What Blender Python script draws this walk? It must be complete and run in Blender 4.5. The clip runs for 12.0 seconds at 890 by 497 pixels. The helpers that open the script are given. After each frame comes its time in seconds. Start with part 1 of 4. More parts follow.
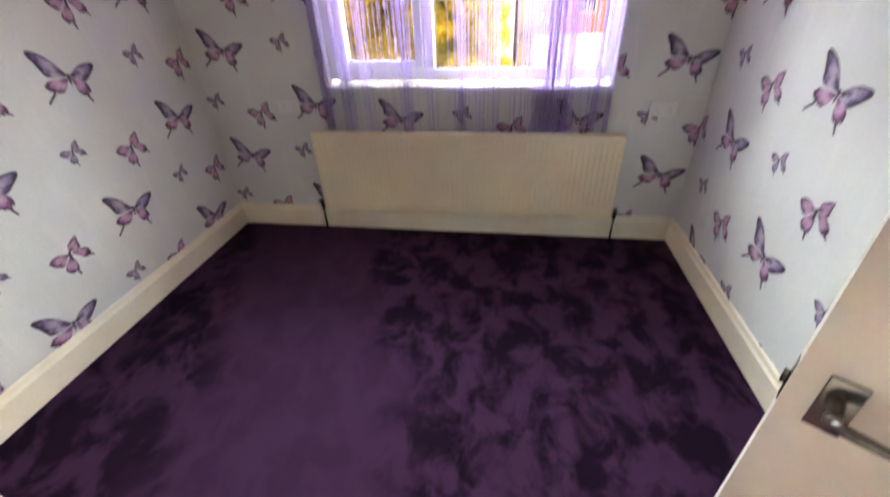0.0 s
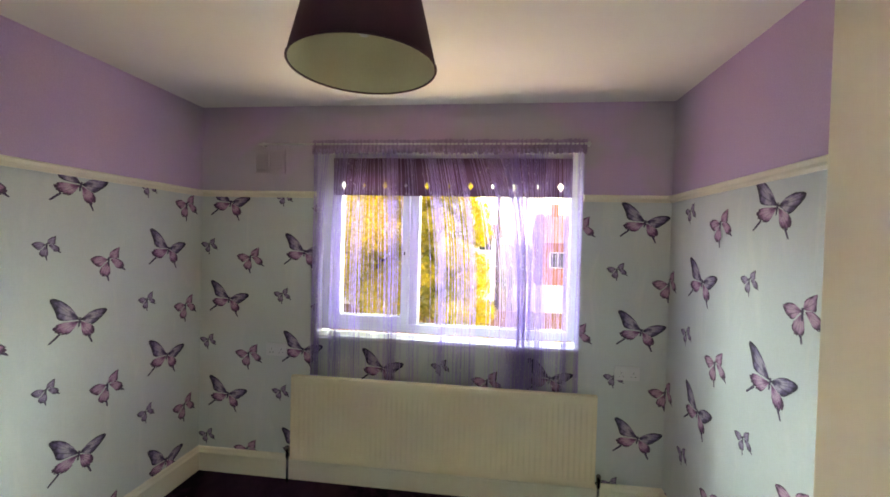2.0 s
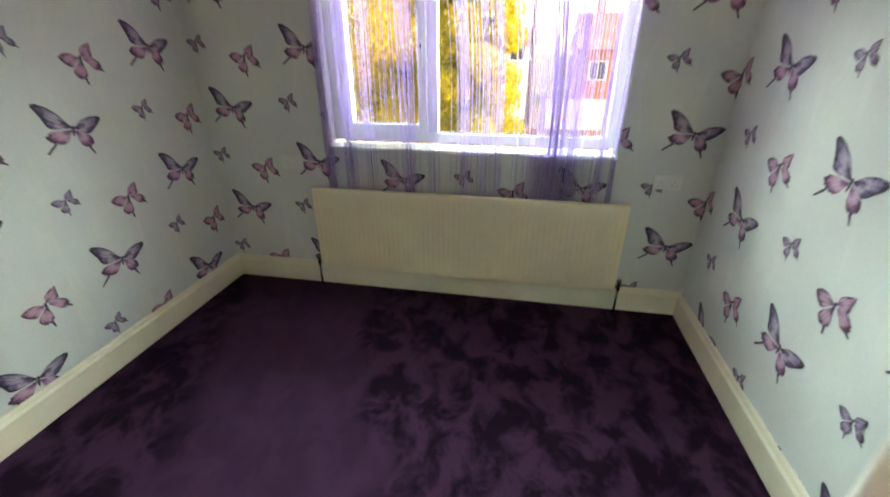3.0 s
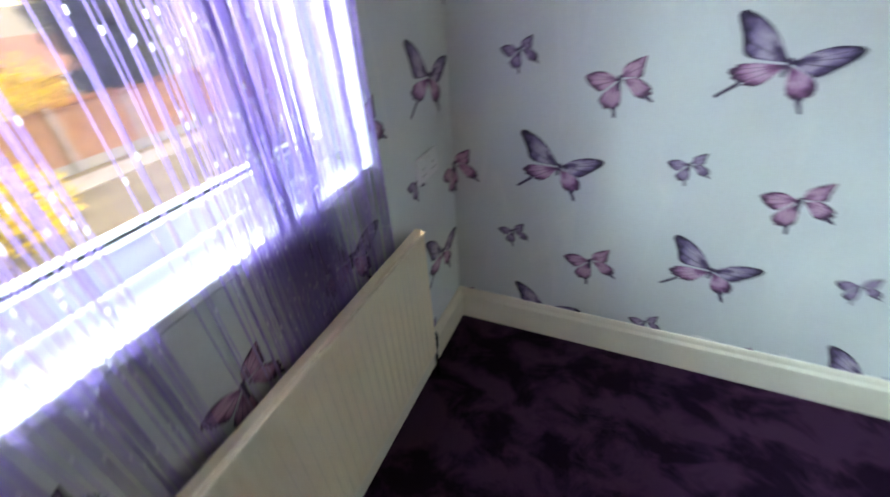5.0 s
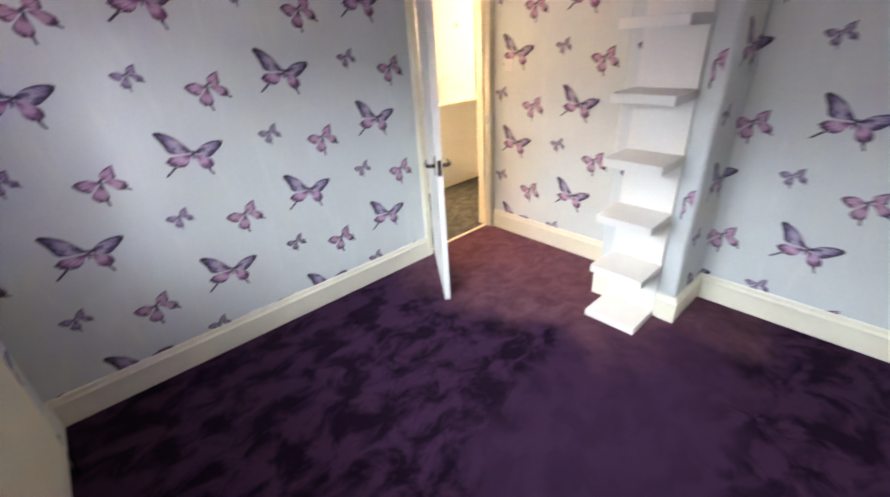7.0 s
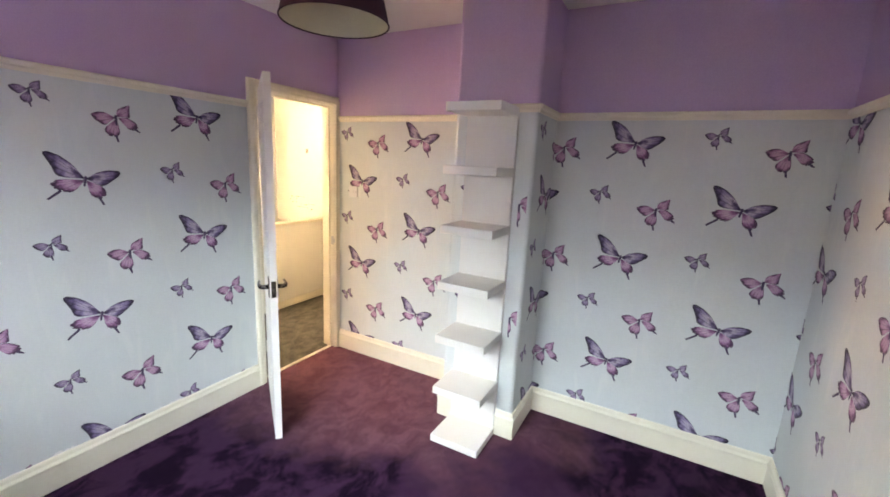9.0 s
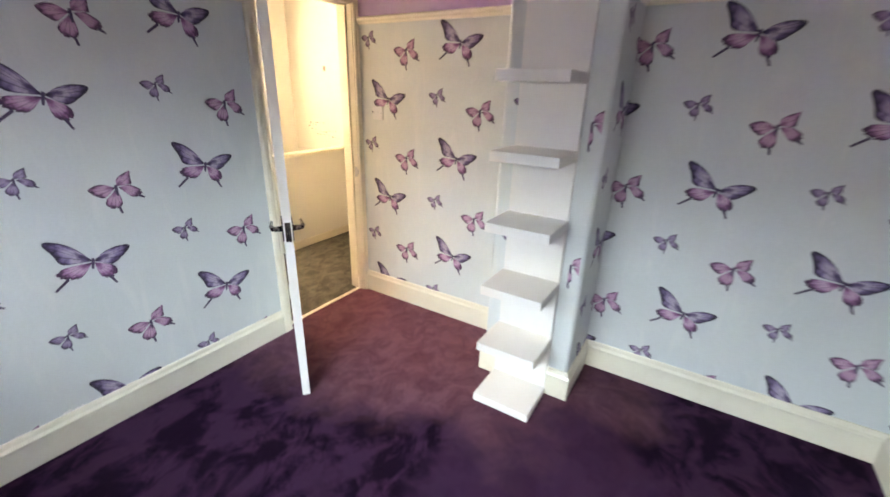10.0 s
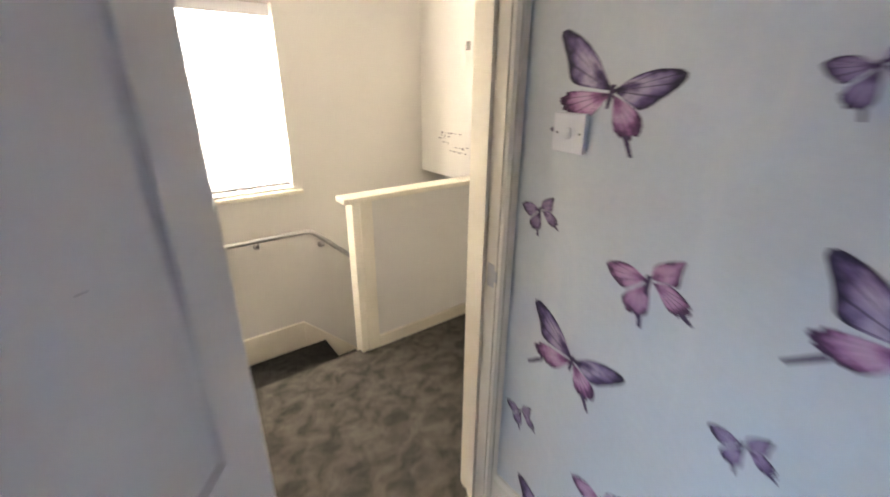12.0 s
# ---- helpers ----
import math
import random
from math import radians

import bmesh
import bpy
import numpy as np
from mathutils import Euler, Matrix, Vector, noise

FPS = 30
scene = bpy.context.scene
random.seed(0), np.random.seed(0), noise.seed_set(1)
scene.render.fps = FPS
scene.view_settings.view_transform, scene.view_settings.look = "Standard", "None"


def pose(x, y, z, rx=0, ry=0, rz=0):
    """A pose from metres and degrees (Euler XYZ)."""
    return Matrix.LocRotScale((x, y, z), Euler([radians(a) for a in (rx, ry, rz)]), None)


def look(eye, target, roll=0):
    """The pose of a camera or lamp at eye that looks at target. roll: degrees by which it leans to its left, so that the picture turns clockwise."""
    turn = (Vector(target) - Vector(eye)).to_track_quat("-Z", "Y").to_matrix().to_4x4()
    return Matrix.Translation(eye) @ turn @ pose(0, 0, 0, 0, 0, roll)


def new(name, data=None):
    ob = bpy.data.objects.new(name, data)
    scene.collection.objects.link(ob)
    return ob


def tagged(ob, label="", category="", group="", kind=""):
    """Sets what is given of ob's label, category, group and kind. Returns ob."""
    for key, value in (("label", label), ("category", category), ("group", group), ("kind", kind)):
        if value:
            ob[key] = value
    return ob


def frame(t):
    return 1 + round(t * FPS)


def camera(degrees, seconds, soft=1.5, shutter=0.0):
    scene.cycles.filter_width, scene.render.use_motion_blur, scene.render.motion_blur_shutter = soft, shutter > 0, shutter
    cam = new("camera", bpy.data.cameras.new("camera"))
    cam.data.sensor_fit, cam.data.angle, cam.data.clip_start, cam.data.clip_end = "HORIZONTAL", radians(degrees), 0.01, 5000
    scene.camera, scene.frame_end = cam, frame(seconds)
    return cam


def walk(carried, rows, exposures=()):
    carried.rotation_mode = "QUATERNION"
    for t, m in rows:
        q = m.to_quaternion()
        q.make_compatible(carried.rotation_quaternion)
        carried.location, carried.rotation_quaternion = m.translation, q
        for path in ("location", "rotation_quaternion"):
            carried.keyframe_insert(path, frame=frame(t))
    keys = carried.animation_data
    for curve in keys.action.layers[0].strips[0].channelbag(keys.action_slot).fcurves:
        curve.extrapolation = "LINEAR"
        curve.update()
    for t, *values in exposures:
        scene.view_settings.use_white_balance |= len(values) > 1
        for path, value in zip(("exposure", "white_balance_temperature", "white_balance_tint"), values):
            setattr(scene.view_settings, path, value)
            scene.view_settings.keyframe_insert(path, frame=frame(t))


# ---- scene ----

cam = camera(94.3, 12.0, soft=1.7, shutter=0.5)
PATH = [
    (0, (-1.082, -2.531, 1.470), (-1.356, -0.866, 0.397), -2.3),
    (0.5, (-1.058, -2.56, 1.546), (-1.317, -0.702, 0.852), -0.3),
    (1, (-1.051, -2.577, 1.584), (-1.3, -0.626, 1.218), 0.8),
    (1.5, (-1.049, -2.583, 1.602), (-1.288, -0.602, 1.464), 1.4),
    (2, (-1.031, -2.597, 1.619), (-1.274, -0.612, 1.579), 1.5),
    (2.5, (-1.013, -2.549, 1.572), (-1.324, -0.641, 1.06), 0.9),
    (2.7, (-1.009, -2.516, 1.543), (-1.349, -0.67, 0.855), 0.5),
    (4.3, (-1.29, -1.178, 1.378), (-0.963, 0.427, 0.23), -6.6),
    (4.5, (-1.305, -0.941, 1.391), (-0.556, 0.497, 0.219), -5.4),
    (5, (-1.357, -0.593, 1.376), (0.136, 0.125, 0.254), -4.4),
    (5.5, (-1.522, -0.392, 1.383), (0.221, -0.375, 0.403), -3.8),
    (6, (-1.865, -0.399, 1.477), (-0.244, -0.977, 0.458), -0.5),
    (6.5, (-2.152, -0.497, 1.506), (-0.674, -1.39, 0.498), -1.6),
    (7, (-2.319, -0.492, 1.556), (-0.977, -1.662, 0.646), -3.7),
    (7.5, (-2.346, -0.485, 1.608), (-1.236, -1.963, 0.845), -4.4),
    (7.7, (-2.341, -0.485, 1.608), (-1.335, -2.078, 0.937), -4.0),
    (9.3, (-2.369, -0.635, 1.573), (-1.43, -2.356, 1.178), 3.4),
    (9.5, (-2.337, -0.689, 1.556), (-1.375, -2.361, 1.027), 3.1),
    (10, (-2.083, -0.892, 1.508), (-1.108, -2.482, 0.787), 1.8),
    (10.5, (-1.796, -1.189, 1.47), (-0.717, -2.682, 0.691), 0.1),
    (11, (-1.489, -1.574, 1.465), (-0.272, -2.94, 0.658), -0.5),
    (11.5, (-1.11, -1.935, 1.467), (0.199, -3.234, 0.692), 0.3),
    (12, (-0.757, -2.319, 1.444), (0.726, -3.438, 0.704), 0.5),
]
EXPOSURES = [(0, 4.0, 12000, 33), (1.2, 3.87, 12800, 25), (2.0, 3.8, 12700, 14), (2.5, 3.75, 13800, 11), (4.5, 4.0, 9100, 14), (5.0, 3.72, 9200, 18), (5.5, 3.5, 9600, 23), (6.0, 3.45, 10500, 30), (7, 3.7, 10100, 33), (9.3, 3.68, 10400, 31), (10.2, 3.52, 9900, 29), (11.0, 3.33, 9000, 26), (11.6, 3.08, 7700, 26), (12, 2.9, 6600, 27)]
walk(cam, [(t, look(eye, target, roll)) for t, eye, target, roll in PATH], EXPOSURES)

# ---- light ----
SUN_ELEVATION, SUN_AZIMUTH = radians(27), radians(98)  # azimuth from north, clockwise
world = bpy.data.worlds.new("world")
scene.world = world
world.use_nodes = True
wn = world.node_tree.nodes
sky = wn.new("ShaderNodeTexSky")
sky.sky_type = "NISHITA"
sky.sun_disc = False
sky.sun_elevation, sky.sun_rotation = SUN_ELEVATION, SUN_AZIMUTH
wn["Background"].inputs["Strength"].default_value = 0.11
world.node_tree.links.new(sky.outputs[0], wn["Background"].inputs["Color"])
sun_data = bpy.data.lights.new("sun", "SUN")
sun_data.energy, sun_data.angle, sun_data.color = 0.68, radians(0.5), (1.0, 0.9, 0.74)
sun = new("sun", sun_data)
towards = Vector((math.sin(SUN_AZIMUTH) * math.cos(SUN_ELEVATION), math.cos(SUN_AZIMUTH) * math.cos(SUN_ELEVATION), math.sin(SUN_ELEVATION)))
sun.matrix_world = look(towards * 20, (0, 0, 0))
# skylight that falls through the bedroom window, from above its head
skylight_data = bpy.data.lights.new("window_skylight", "AREA")
skylight_data.shape, skylight_data.size, skylight_data.size_y = "RECTANGLE", 5.4, 1.6
skylight_data.energy, skylight_data.color = 138, (0.42, 0.73, 1.0)
skylight = new("window_skylight", skylight_data)
skylight.matrix_world = look((-1.36, 3.0, 3.3), (-1.36, -0.3, 1.3))
# added warm lamp hidden below the sill, standing in for light off the garden
bounce_data = bpy.data.lights.new("garden_bounce_fill", "AREA")
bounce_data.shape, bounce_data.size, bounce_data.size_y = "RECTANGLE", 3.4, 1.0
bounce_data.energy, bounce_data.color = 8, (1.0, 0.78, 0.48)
bounce = new("garden_bounce_fill", bounce_data)
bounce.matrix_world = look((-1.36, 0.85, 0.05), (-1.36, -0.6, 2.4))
# daylight behind the landing blind
landing_data = bpy.data.lights.new("landing_daylight", "AREA")
landing_data.shape, landing_data.size, landing_data.size_y = "RECTANGLE", 0.85, 0.9
landing_data.energy, landing_data.color = 17, (0.97, 0.93, 0.75)
landing_light = new("landing_daylight", landing_data)
landing_light.matrix_world = look((2.045, -2.65, 1.33), (0.0, -2.65, 1.33))


# ---- materials ----
def material(name, colour, rough=0.6, metal=0.0, vary=0.08, scale=6.0, fine=120.0, bump=0.1, dist=0.002, sheen=0.0, second=None, patch=None):
    """A Principled surface with blotches at one scale, grain at another, and fine relief."""
    m = bpy.data.materials.new(name)
    m.use_nodes = True
    nt = m.node_tree
    n, l = nt.nodes, nt.links
    bsdf = n["Principled BSDF"]
    bsdf.inputs["Roughness"].default_value = rough
    bsdf.inputs["Metallic"].default_value = metal
    bsdf.inputs["Sheen Weight"].default_value = sheen
    co = n.new("ShaderNodeTexCoord")
    big = n.new("ShaderNodeTexNoise")
    big.inputs["Scale"].default_value, big.inputs["Detail"].default_value = scale, 4
    small = n.new("ShaderNodeTexNoise")
    small.inputs["Scale"].default_value, small.inputs["Detail"].default_value = fine, 3
    l.new(co.outputs["Object"], big.inputs["Vector"])
    l.new(co.outputs["Object"], small.inputs["Vector"])
    ramp = n.new("ShaderNodeValToRGB")
    lo = second or tuple(c * (1 - vary) for c in colour)
    hi = colour if second else tuple(min(1, c * (1 + vary)) for c in colour)
    a, b = patch or (0.3, 0.7)
    ramp.color_ramp.elements[0].position, ramp.color_ramp.elements[1].position = a, b
    ramp.color_ramp.elements[0].color, ramp.color_ramp.elements[1].color = (*lo, 1), (*hi, 1)
    l.new(big.outputs["Fac"], ramp.inputs["Fac"])
    mix = n.new("ShaderNodeMix")
    mix.data_type, mix.blend_type = "RGBA", "OVERLAY"
    mix.inputs["Factor"].default_value = min(1.0, vary * 3)
    l.new(ramp.outputs["Color"], mix.inputs["A"])
    l.new(small.outputs["Fac"], mix.inputs["B"])
    l.new(mix.outputs["Result"], bsdf.inputs["Base Color"])
    if bump:
        bp = n.new("ShaderNodeBump")
        bp.inputs["Strength"].default_value, bp.inputs["Distance"].default_value = bump, dist
        l.new(small.outputs["Fac"], bp.inputs["Height"])
        l.new(bp.outputs["Normal"], bsdf.inputs["Normal"])
    return m


def carpet_material(name, light, dark, nap, smooth_edge=None, patch=(0.42, 0.60)):
    """Cut-pile carpet: tufts in bump, the pile brushed this way and that in patches; west of smooth_edge it lies evenly."""
    m = material(name, light, rough=0.95, vary=0.16, scale=nap, fine=300, bump=0.8, dist=0.006, second=dark, patch=patch)
    n, l = m.node_tree.nodes, m.node_tree.links
    bsdf = n["Principled BSDF"]
    ramp = next(x for x in n if x.type == "VALTORGB")
    big = ramp.inputs["Fac"].links[0].from_node
    big.inputs["Detail"].default_value, big.inputs["Roughness"].default_value, big.inputs["Distortion"].default_value = 7, 0.60, 0.45
    co = big.inputs["Vector"].links[0].from_node
    turn = n.new("ShaderNodeMapping")
    turn.inputs["Rotation"].default_value = (0, 0, 0.6)
    turn.inputs["Scale"].default_value = (1.0, 0.78, 1.0)
    l.new(co.outputs["Object"], turn.inputs["Vector"])
    l.new(turn.outputs["Vector"], big.inputs["Vector"])
    bsdf.inputs["Specular IOR Level"].default_value = 0.05
    bsdf.inputs["Sheen Weight"].default_value, bsdf.inputs["Sheen Roughness"].default_value = 0.10, 0.5
    bsdf.inputs["Sheen Tint"].default_value = (*[min(1, c * 7) for c in light], 1)
    if smooth_edge is not None:
        sep = n.new("ShaderNodeSeparateXYZ")
        l.new(co.outputs["Object"], sep.inputs[0])
        edge = n.new("ShaderNodeTexNoise")
        edge.inputs["Scale"].default_value, edge.inputs["Detail"].default_value = 2.6, 5
        l.new(co.outputs["Object"], edge.inputs["Vector"])
        wob = n.new("ShaderNodeMath")
        wob.operation = "MULTIPLY_ADD"
        wob.inputs[1].default_value = 0.9
        l.new(edge.outputs["Fac"], wob.inputs[0])
        l.new(sep.outputs["X"], wob.inputs[2])
        lean = n.new("ShaderNodeMath")
        lean.operation = "MULTIPLY_ADD"
        lean.inputs[1].default_value = 0.35
        l.new(sep.outputs["Y"], lean.inputs[0])
        l.new(wob.outputs[0], lean.inputs[2])
        even = n.new("ShaderNodeMapRange")
        even.inputs["From Min"].default_value, even.inputs["From Max"].default_value = smooth_edge + 0.08, smooth_edge - 0.08
        even.inputs["To Max"].default_value = 0.7
        l.new(lean.outputs[0], even.inputs["Value"])
        far = n.new("ShaderNodeMapRange")
        far.inputs["From Min"].default_value, far.inputs["From Max"].default_value = smooth_edge - 1.05, smooth_edge - 0.85
        l.new(lean.outputs[0], far.inputs["Value"])
        band = n.new("ShaderNodeMath")
        band.operation = "MULTIPLY"
        l.new(even.outputs[0], band.inputs[0])
        l.new(far.outputs[0], band.inputs[1])
        mix = n.new("ShaderNodeMix")
        mix.data_type = "RGBA"
        l.new(band.outputs[0], mix.inputs["Factor"])
        l.new(ramp.outputs["Color"], mix.inputs["A"])
        mix.inputs["B"].default_value = (*[0.15 * d + 1.05 * c for c, d in zip(light, dark)], 1)
        # trodden pile inside the doorway, with the landing's warm light put into its colour
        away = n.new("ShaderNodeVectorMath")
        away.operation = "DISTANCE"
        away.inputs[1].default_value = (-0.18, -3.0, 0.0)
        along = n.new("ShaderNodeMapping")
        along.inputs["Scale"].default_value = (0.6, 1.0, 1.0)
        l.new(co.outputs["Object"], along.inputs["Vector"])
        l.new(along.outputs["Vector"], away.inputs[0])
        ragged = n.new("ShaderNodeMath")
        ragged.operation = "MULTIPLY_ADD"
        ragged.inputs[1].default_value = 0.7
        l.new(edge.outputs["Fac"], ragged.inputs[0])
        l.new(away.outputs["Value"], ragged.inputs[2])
        trod_glow = n.new("ShaderNodeMapRange")
        trod_glow.inputs["From Min"].default_value, trod_glow.inputs["From Max"].default_value = 1.50, 1.22
        trod_glow.inputs["To Max"].default_value = 0.9
        l.new(ragged.outputs[0], trod_glow.inputs["Value"])
        # lays the lit doorway tone over the brushed pile
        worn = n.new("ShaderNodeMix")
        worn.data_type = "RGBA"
        l.new(trod_glow.outputs[0], worn.inputs["Factor"])
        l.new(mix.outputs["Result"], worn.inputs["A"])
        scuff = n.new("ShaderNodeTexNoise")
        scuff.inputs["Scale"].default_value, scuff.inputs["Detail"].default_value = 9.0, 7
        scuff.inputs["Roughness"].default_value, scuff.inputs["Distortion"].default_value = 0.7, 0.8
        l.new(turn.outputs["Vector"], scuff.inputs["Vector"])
        warm_tones = n.new("ShaderNodeValToRGB")
        warm_tones.color_ramp.elements[0].position, warm_tones.color_ramp.elements[1].position = 0.36, 0.60
        warm_tones.color_ramp.elements[0].color, warm_tones.color_ramp.elements[1].color = (0.114, 0.043, 0.060, 1), (0.188, 0.078, 0.098, 1)
        l.new(scuff.outputs["Fac"], warm_tones.inputs["Fac"])
        l.new(warm_tones.outputs["Color"], worn.inputs["B"])
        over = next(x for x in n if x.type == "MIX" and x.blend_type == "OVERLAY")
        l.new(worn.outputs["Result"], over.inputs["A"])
    return m


def wing_material(name, base, mid, dark, pale, border=0.86):
    """Printed wing: UV x runs from the root to the rim, y round the wing."""
    m = bpy.data.materials.new(name)
    m.use_nodes = True
    n, l = m.node_tree.nodes, m.node_tree.links
    bsdf = n["Principled BSDF"]
    bsdf.inputs["Roughness"].default_value = 0.65
    uv = n.new("ShaderNodeUVMap")
    sep = n.new("ShaderNodeSeparateXYZ")
    l.new(uv.outputs["UV"], sep.inputs[0])
    co = n.new("ShaderNodeTexCoord")
    noise_node = n.new("ShaderNodeTexNoise")
    noise_node.inputs["Scale"].default_value, noise_node.inputs["Detail"].default_value = 42, 5
    l.new(co.outputs["Object"], noise_node.inputs["Vector"])
    wob = n.new("ShaderNodeMath")
    wob.operation = "MULTIPLY_ADD"
    wob.inputs[1].default_value, wob.inputs[2].default_value = 0.66, -0.31
    l.new(noise_node.outputs["Fac"], wob.inputs[0])
    add = n.new("ShaderNodeMath")
    l.new(sep.outputs["X"], add.inputs[0])
    l.new(wob.outputs[0], add.inputs[1])
    ramp = n.new("ShaderNodeValToRGB")
    el = ramp.color_ramp.elements
    el[0].position, el[0].color = 0.09, (*dark, 1)
    el[1].position, el[1].color = 0.3, (*base, 1)
    for p, c in ((0.52, pale), (0.70, mid), (0.86, base), (0.97, dark)):
        e = el.new(p)
        e.color = (*c, 1)
    l.new(add.outputs[0], ramp.inputs["Fac"])
    wave = n.new("ShaderNodeMath")
    wave.operation = "SINE"
    mul = n.new("ShaderNodeMath")
    mul.operation = "MULTIPLY"
    mul.inputs[1].default_value = 52
    l.new(sep.outputs["Y"], mul.inputs[0])
    l.new(mul.outputs[0], wave.inputs[0])
    vein = n.new("ShaderNodeMapRange")
    vein.inputs["From Min"].default_value, vein.inputs["From Max"].default_value = 0.75, 1.0
    vein.inputs["To Max"].default_value = 0.72
    l.new(wave.outputs[0], vein.inputs["Value"])
    mix = n.new("ShaderNodeMix")
    mix.data_type = "RGBA"
    l.new(vein.outputs[0], mix.inputs["Factor"])
    l.new(ramp.outputs["Color"], mix.inputs["A"])
    mix.inputs["B"].default_value = (*dark, 1)
    rim = n.new("ShaderNodeMapRange")
    rim.inputs["From Min"].default_value, rim.inputs["From Max"].default_value = border, 0.97
    rim.inputs["To Max"].default_value = 1.0
    l.new(sep.outputs["X"], rim.inputs["Value"])
    blot = n.new("ShaderNodeMapRange")
    blot.inputs["From Min"].default_value, blot.inputs["From Max"].default_value = 0.40, 0.56
    blot.inputs["To Min"].default_value, blot.inputs["To Max"].default_value = 0.15, 1.0
    spots = n.new("ShaderNodeTexNoise")
    spots.inputs["Scale"].default_value, spots.inputs["Detail"].default_value = 85, 3
    l.new(co.outputs["Object"], spots.inputs["Vector"])
    l.new(spots.outputs["Fac"], blot.inputs["Value"])
    edge = n.new("ShaderNodeMath")
    edge.operation = "MULTIPLY"
    l.new(rim.outputs[0], edge.inputs[0])
    l.new(blot.outputs[0], edge.inputs[1])
    outline = n.new("ShaderNodeMix")
    outline.data_type = "RGBA"
    l.new(edge.outputs[0], outline.inputs["Factor"])
    l.new(mix.outputs["Result"], outline.inputs["A"])
    outline.inputs["B"].default_value = (*[c * 0.8 for c in dark], 1)
    l.new(outline.outputs["Result"], bsdf.inputs["Base Color"])
    return m


def glass_material(name):
    m = bpy.data.materials.new(name)
    m.use_nodes = True
    b = m.node_tree.nodes["Principled BSDF"]
    b.inputs["Transmission Weight"].default_value = 1.0
    b.inputs["Roughness"].default_value = 0.0
    b.inputs["IOR"].default_value = 1.45
    b.inputs["Base Color"].default_value = (0.97, 0.98, 0.97, 1)
    return m


def string_material(name):
    """Thin dyed yarn with a lurex thread: half of the light goes through."""
    m = bpy.data.materials.new(name)
    m.use_nodes = True
    n, l = m.node_tree.nodes, m.node_tree.links
    b = n["Principled BSDF"]
    b.inputs["Base Color"].default_value = (0.36, 0.24, 0.66, 1)
    b.inputs["Roughness"].default_value = 0.5
    tr = n.new("ShaderNodeBsdfTranslucent")
    tr.inputs["Color"].default_value = (0.60, 0.47, 0.82, 1)
    info = n.new("ShaderNodeNewGeometry")
    ramp = n.new("ShaderNodeValToRGB")
    ramp.color_ramp.elements[0].color = (0.38, 0.27, 0.58, 1)
    ramp.color_ramp.elements[1].color = (0.64, 0.52, 0.80, 1)
    l.new(info.outputs["Random Per Island"], ramp.inputs["Fac"])
    l.new(ramp.outputs["Color"], b.inputs["Base Color"])
    mix = n.new("ShaderNodeMixShader")
    mix.inputs[0].default_value = 0.5
    l.new(b.outputs[0], mix.inputs[1])
    l.new(tr.outputs[0], mix.inputs[2])
    l.new(mix.outputs[0], n["Material Output"].inputs["Surface"])
    return m


def leaf_material(name, a, b):
    m = bpy.data.materials.new(name)
    m.use_nodes = True
    n, l = m.node_tree.nodes, m.node_tree.links
    bs = n["Principled BSDF"]
    bs.inputs["Roughness"].default_value = 0.6
    info = n.new("ShaderNodeNewGeometry")
    ramp = n.new("ShaderNodeValToRGB")
    ramp.color_ramp.elements[0].color, ramp.color_ramp.elements[1].color = (*a, 1), (*b, 1)
    l.new(info.outputs["Random Per Island"], ramp.inputs["Fac"])
    l.new(ramp.outputs["Color"], bs.inputs["Base Color"])
    tr = n.new("ShaderNodeBsdfTranslucent")
    l.new(ramp.outputs["Color"], tr.inputs["Color"])
    mix = n.new("ShaderNodeMixShader")
    mix.inputs[0].default_value = 0.5
    l.new(bs.outputs[0], mix.inputs[1])
    l.new(tr.outputs[0], mix.inputs[2])
    l.new(mix.outputs[0], n["Material Output"].inputs["Surface"])
    return m


M_PAPER = material("wallpaper", (0.63, 0.675, 0.67), rough=0.75, vary=0.035, scale=2.0, fine=90, bump=0.12, dist=0.001)
def streaks(m, colour, amount, across, along):
    """Old paste marks: pale upright smears, soft and broken."""
    n, l = m.node_tree.nodes, m.node_tree.links
    bsdf = n["Principled BSDF"]
    old = bsdf.inputs["Base Color"].links[0].from_socket
    co = n.new("ShaderNodeTexCoord")
    squash = n.new("ShaderNodeMapping")
    squash.inputs["Scale"].default_value = (across, across, along)
    l.new(co.outputs["Object"], squash.inputs["Vector"])
    smear = n.new("ShaderNodeTexNoise")
    smear.inputs["Scale"].default_value, smear.inputs["Detail"].default_value, smear.inputs["Distortion"].default_value = 1.0, 6, 1.2
    l.new(squash.outputs["Vector"], smear.inputs["Vector"])
    cut = n.new("ShaderNodeMapRange")
    cut.inputs["From Min"].default_value, cut.inputs["From Max"].default_value = 0.55, 0.72
    cut.inputs["To Max"].default_value = amount
    l.new(smear.outputs["Fac"], cut.inputs["Value"])
    mix = n.new("ShaderNodeMix")
    mix.data_type = "RGBA"
    l.new(cut.outputs[0], mix.inputs["Factor"])
    l.new(old, mix.inputs["A"])
    mix.inputs["B"].default_value = (*colour, 1)
    l.new(mix.outputs["Result"], bsdf.inputs["Base Color"])


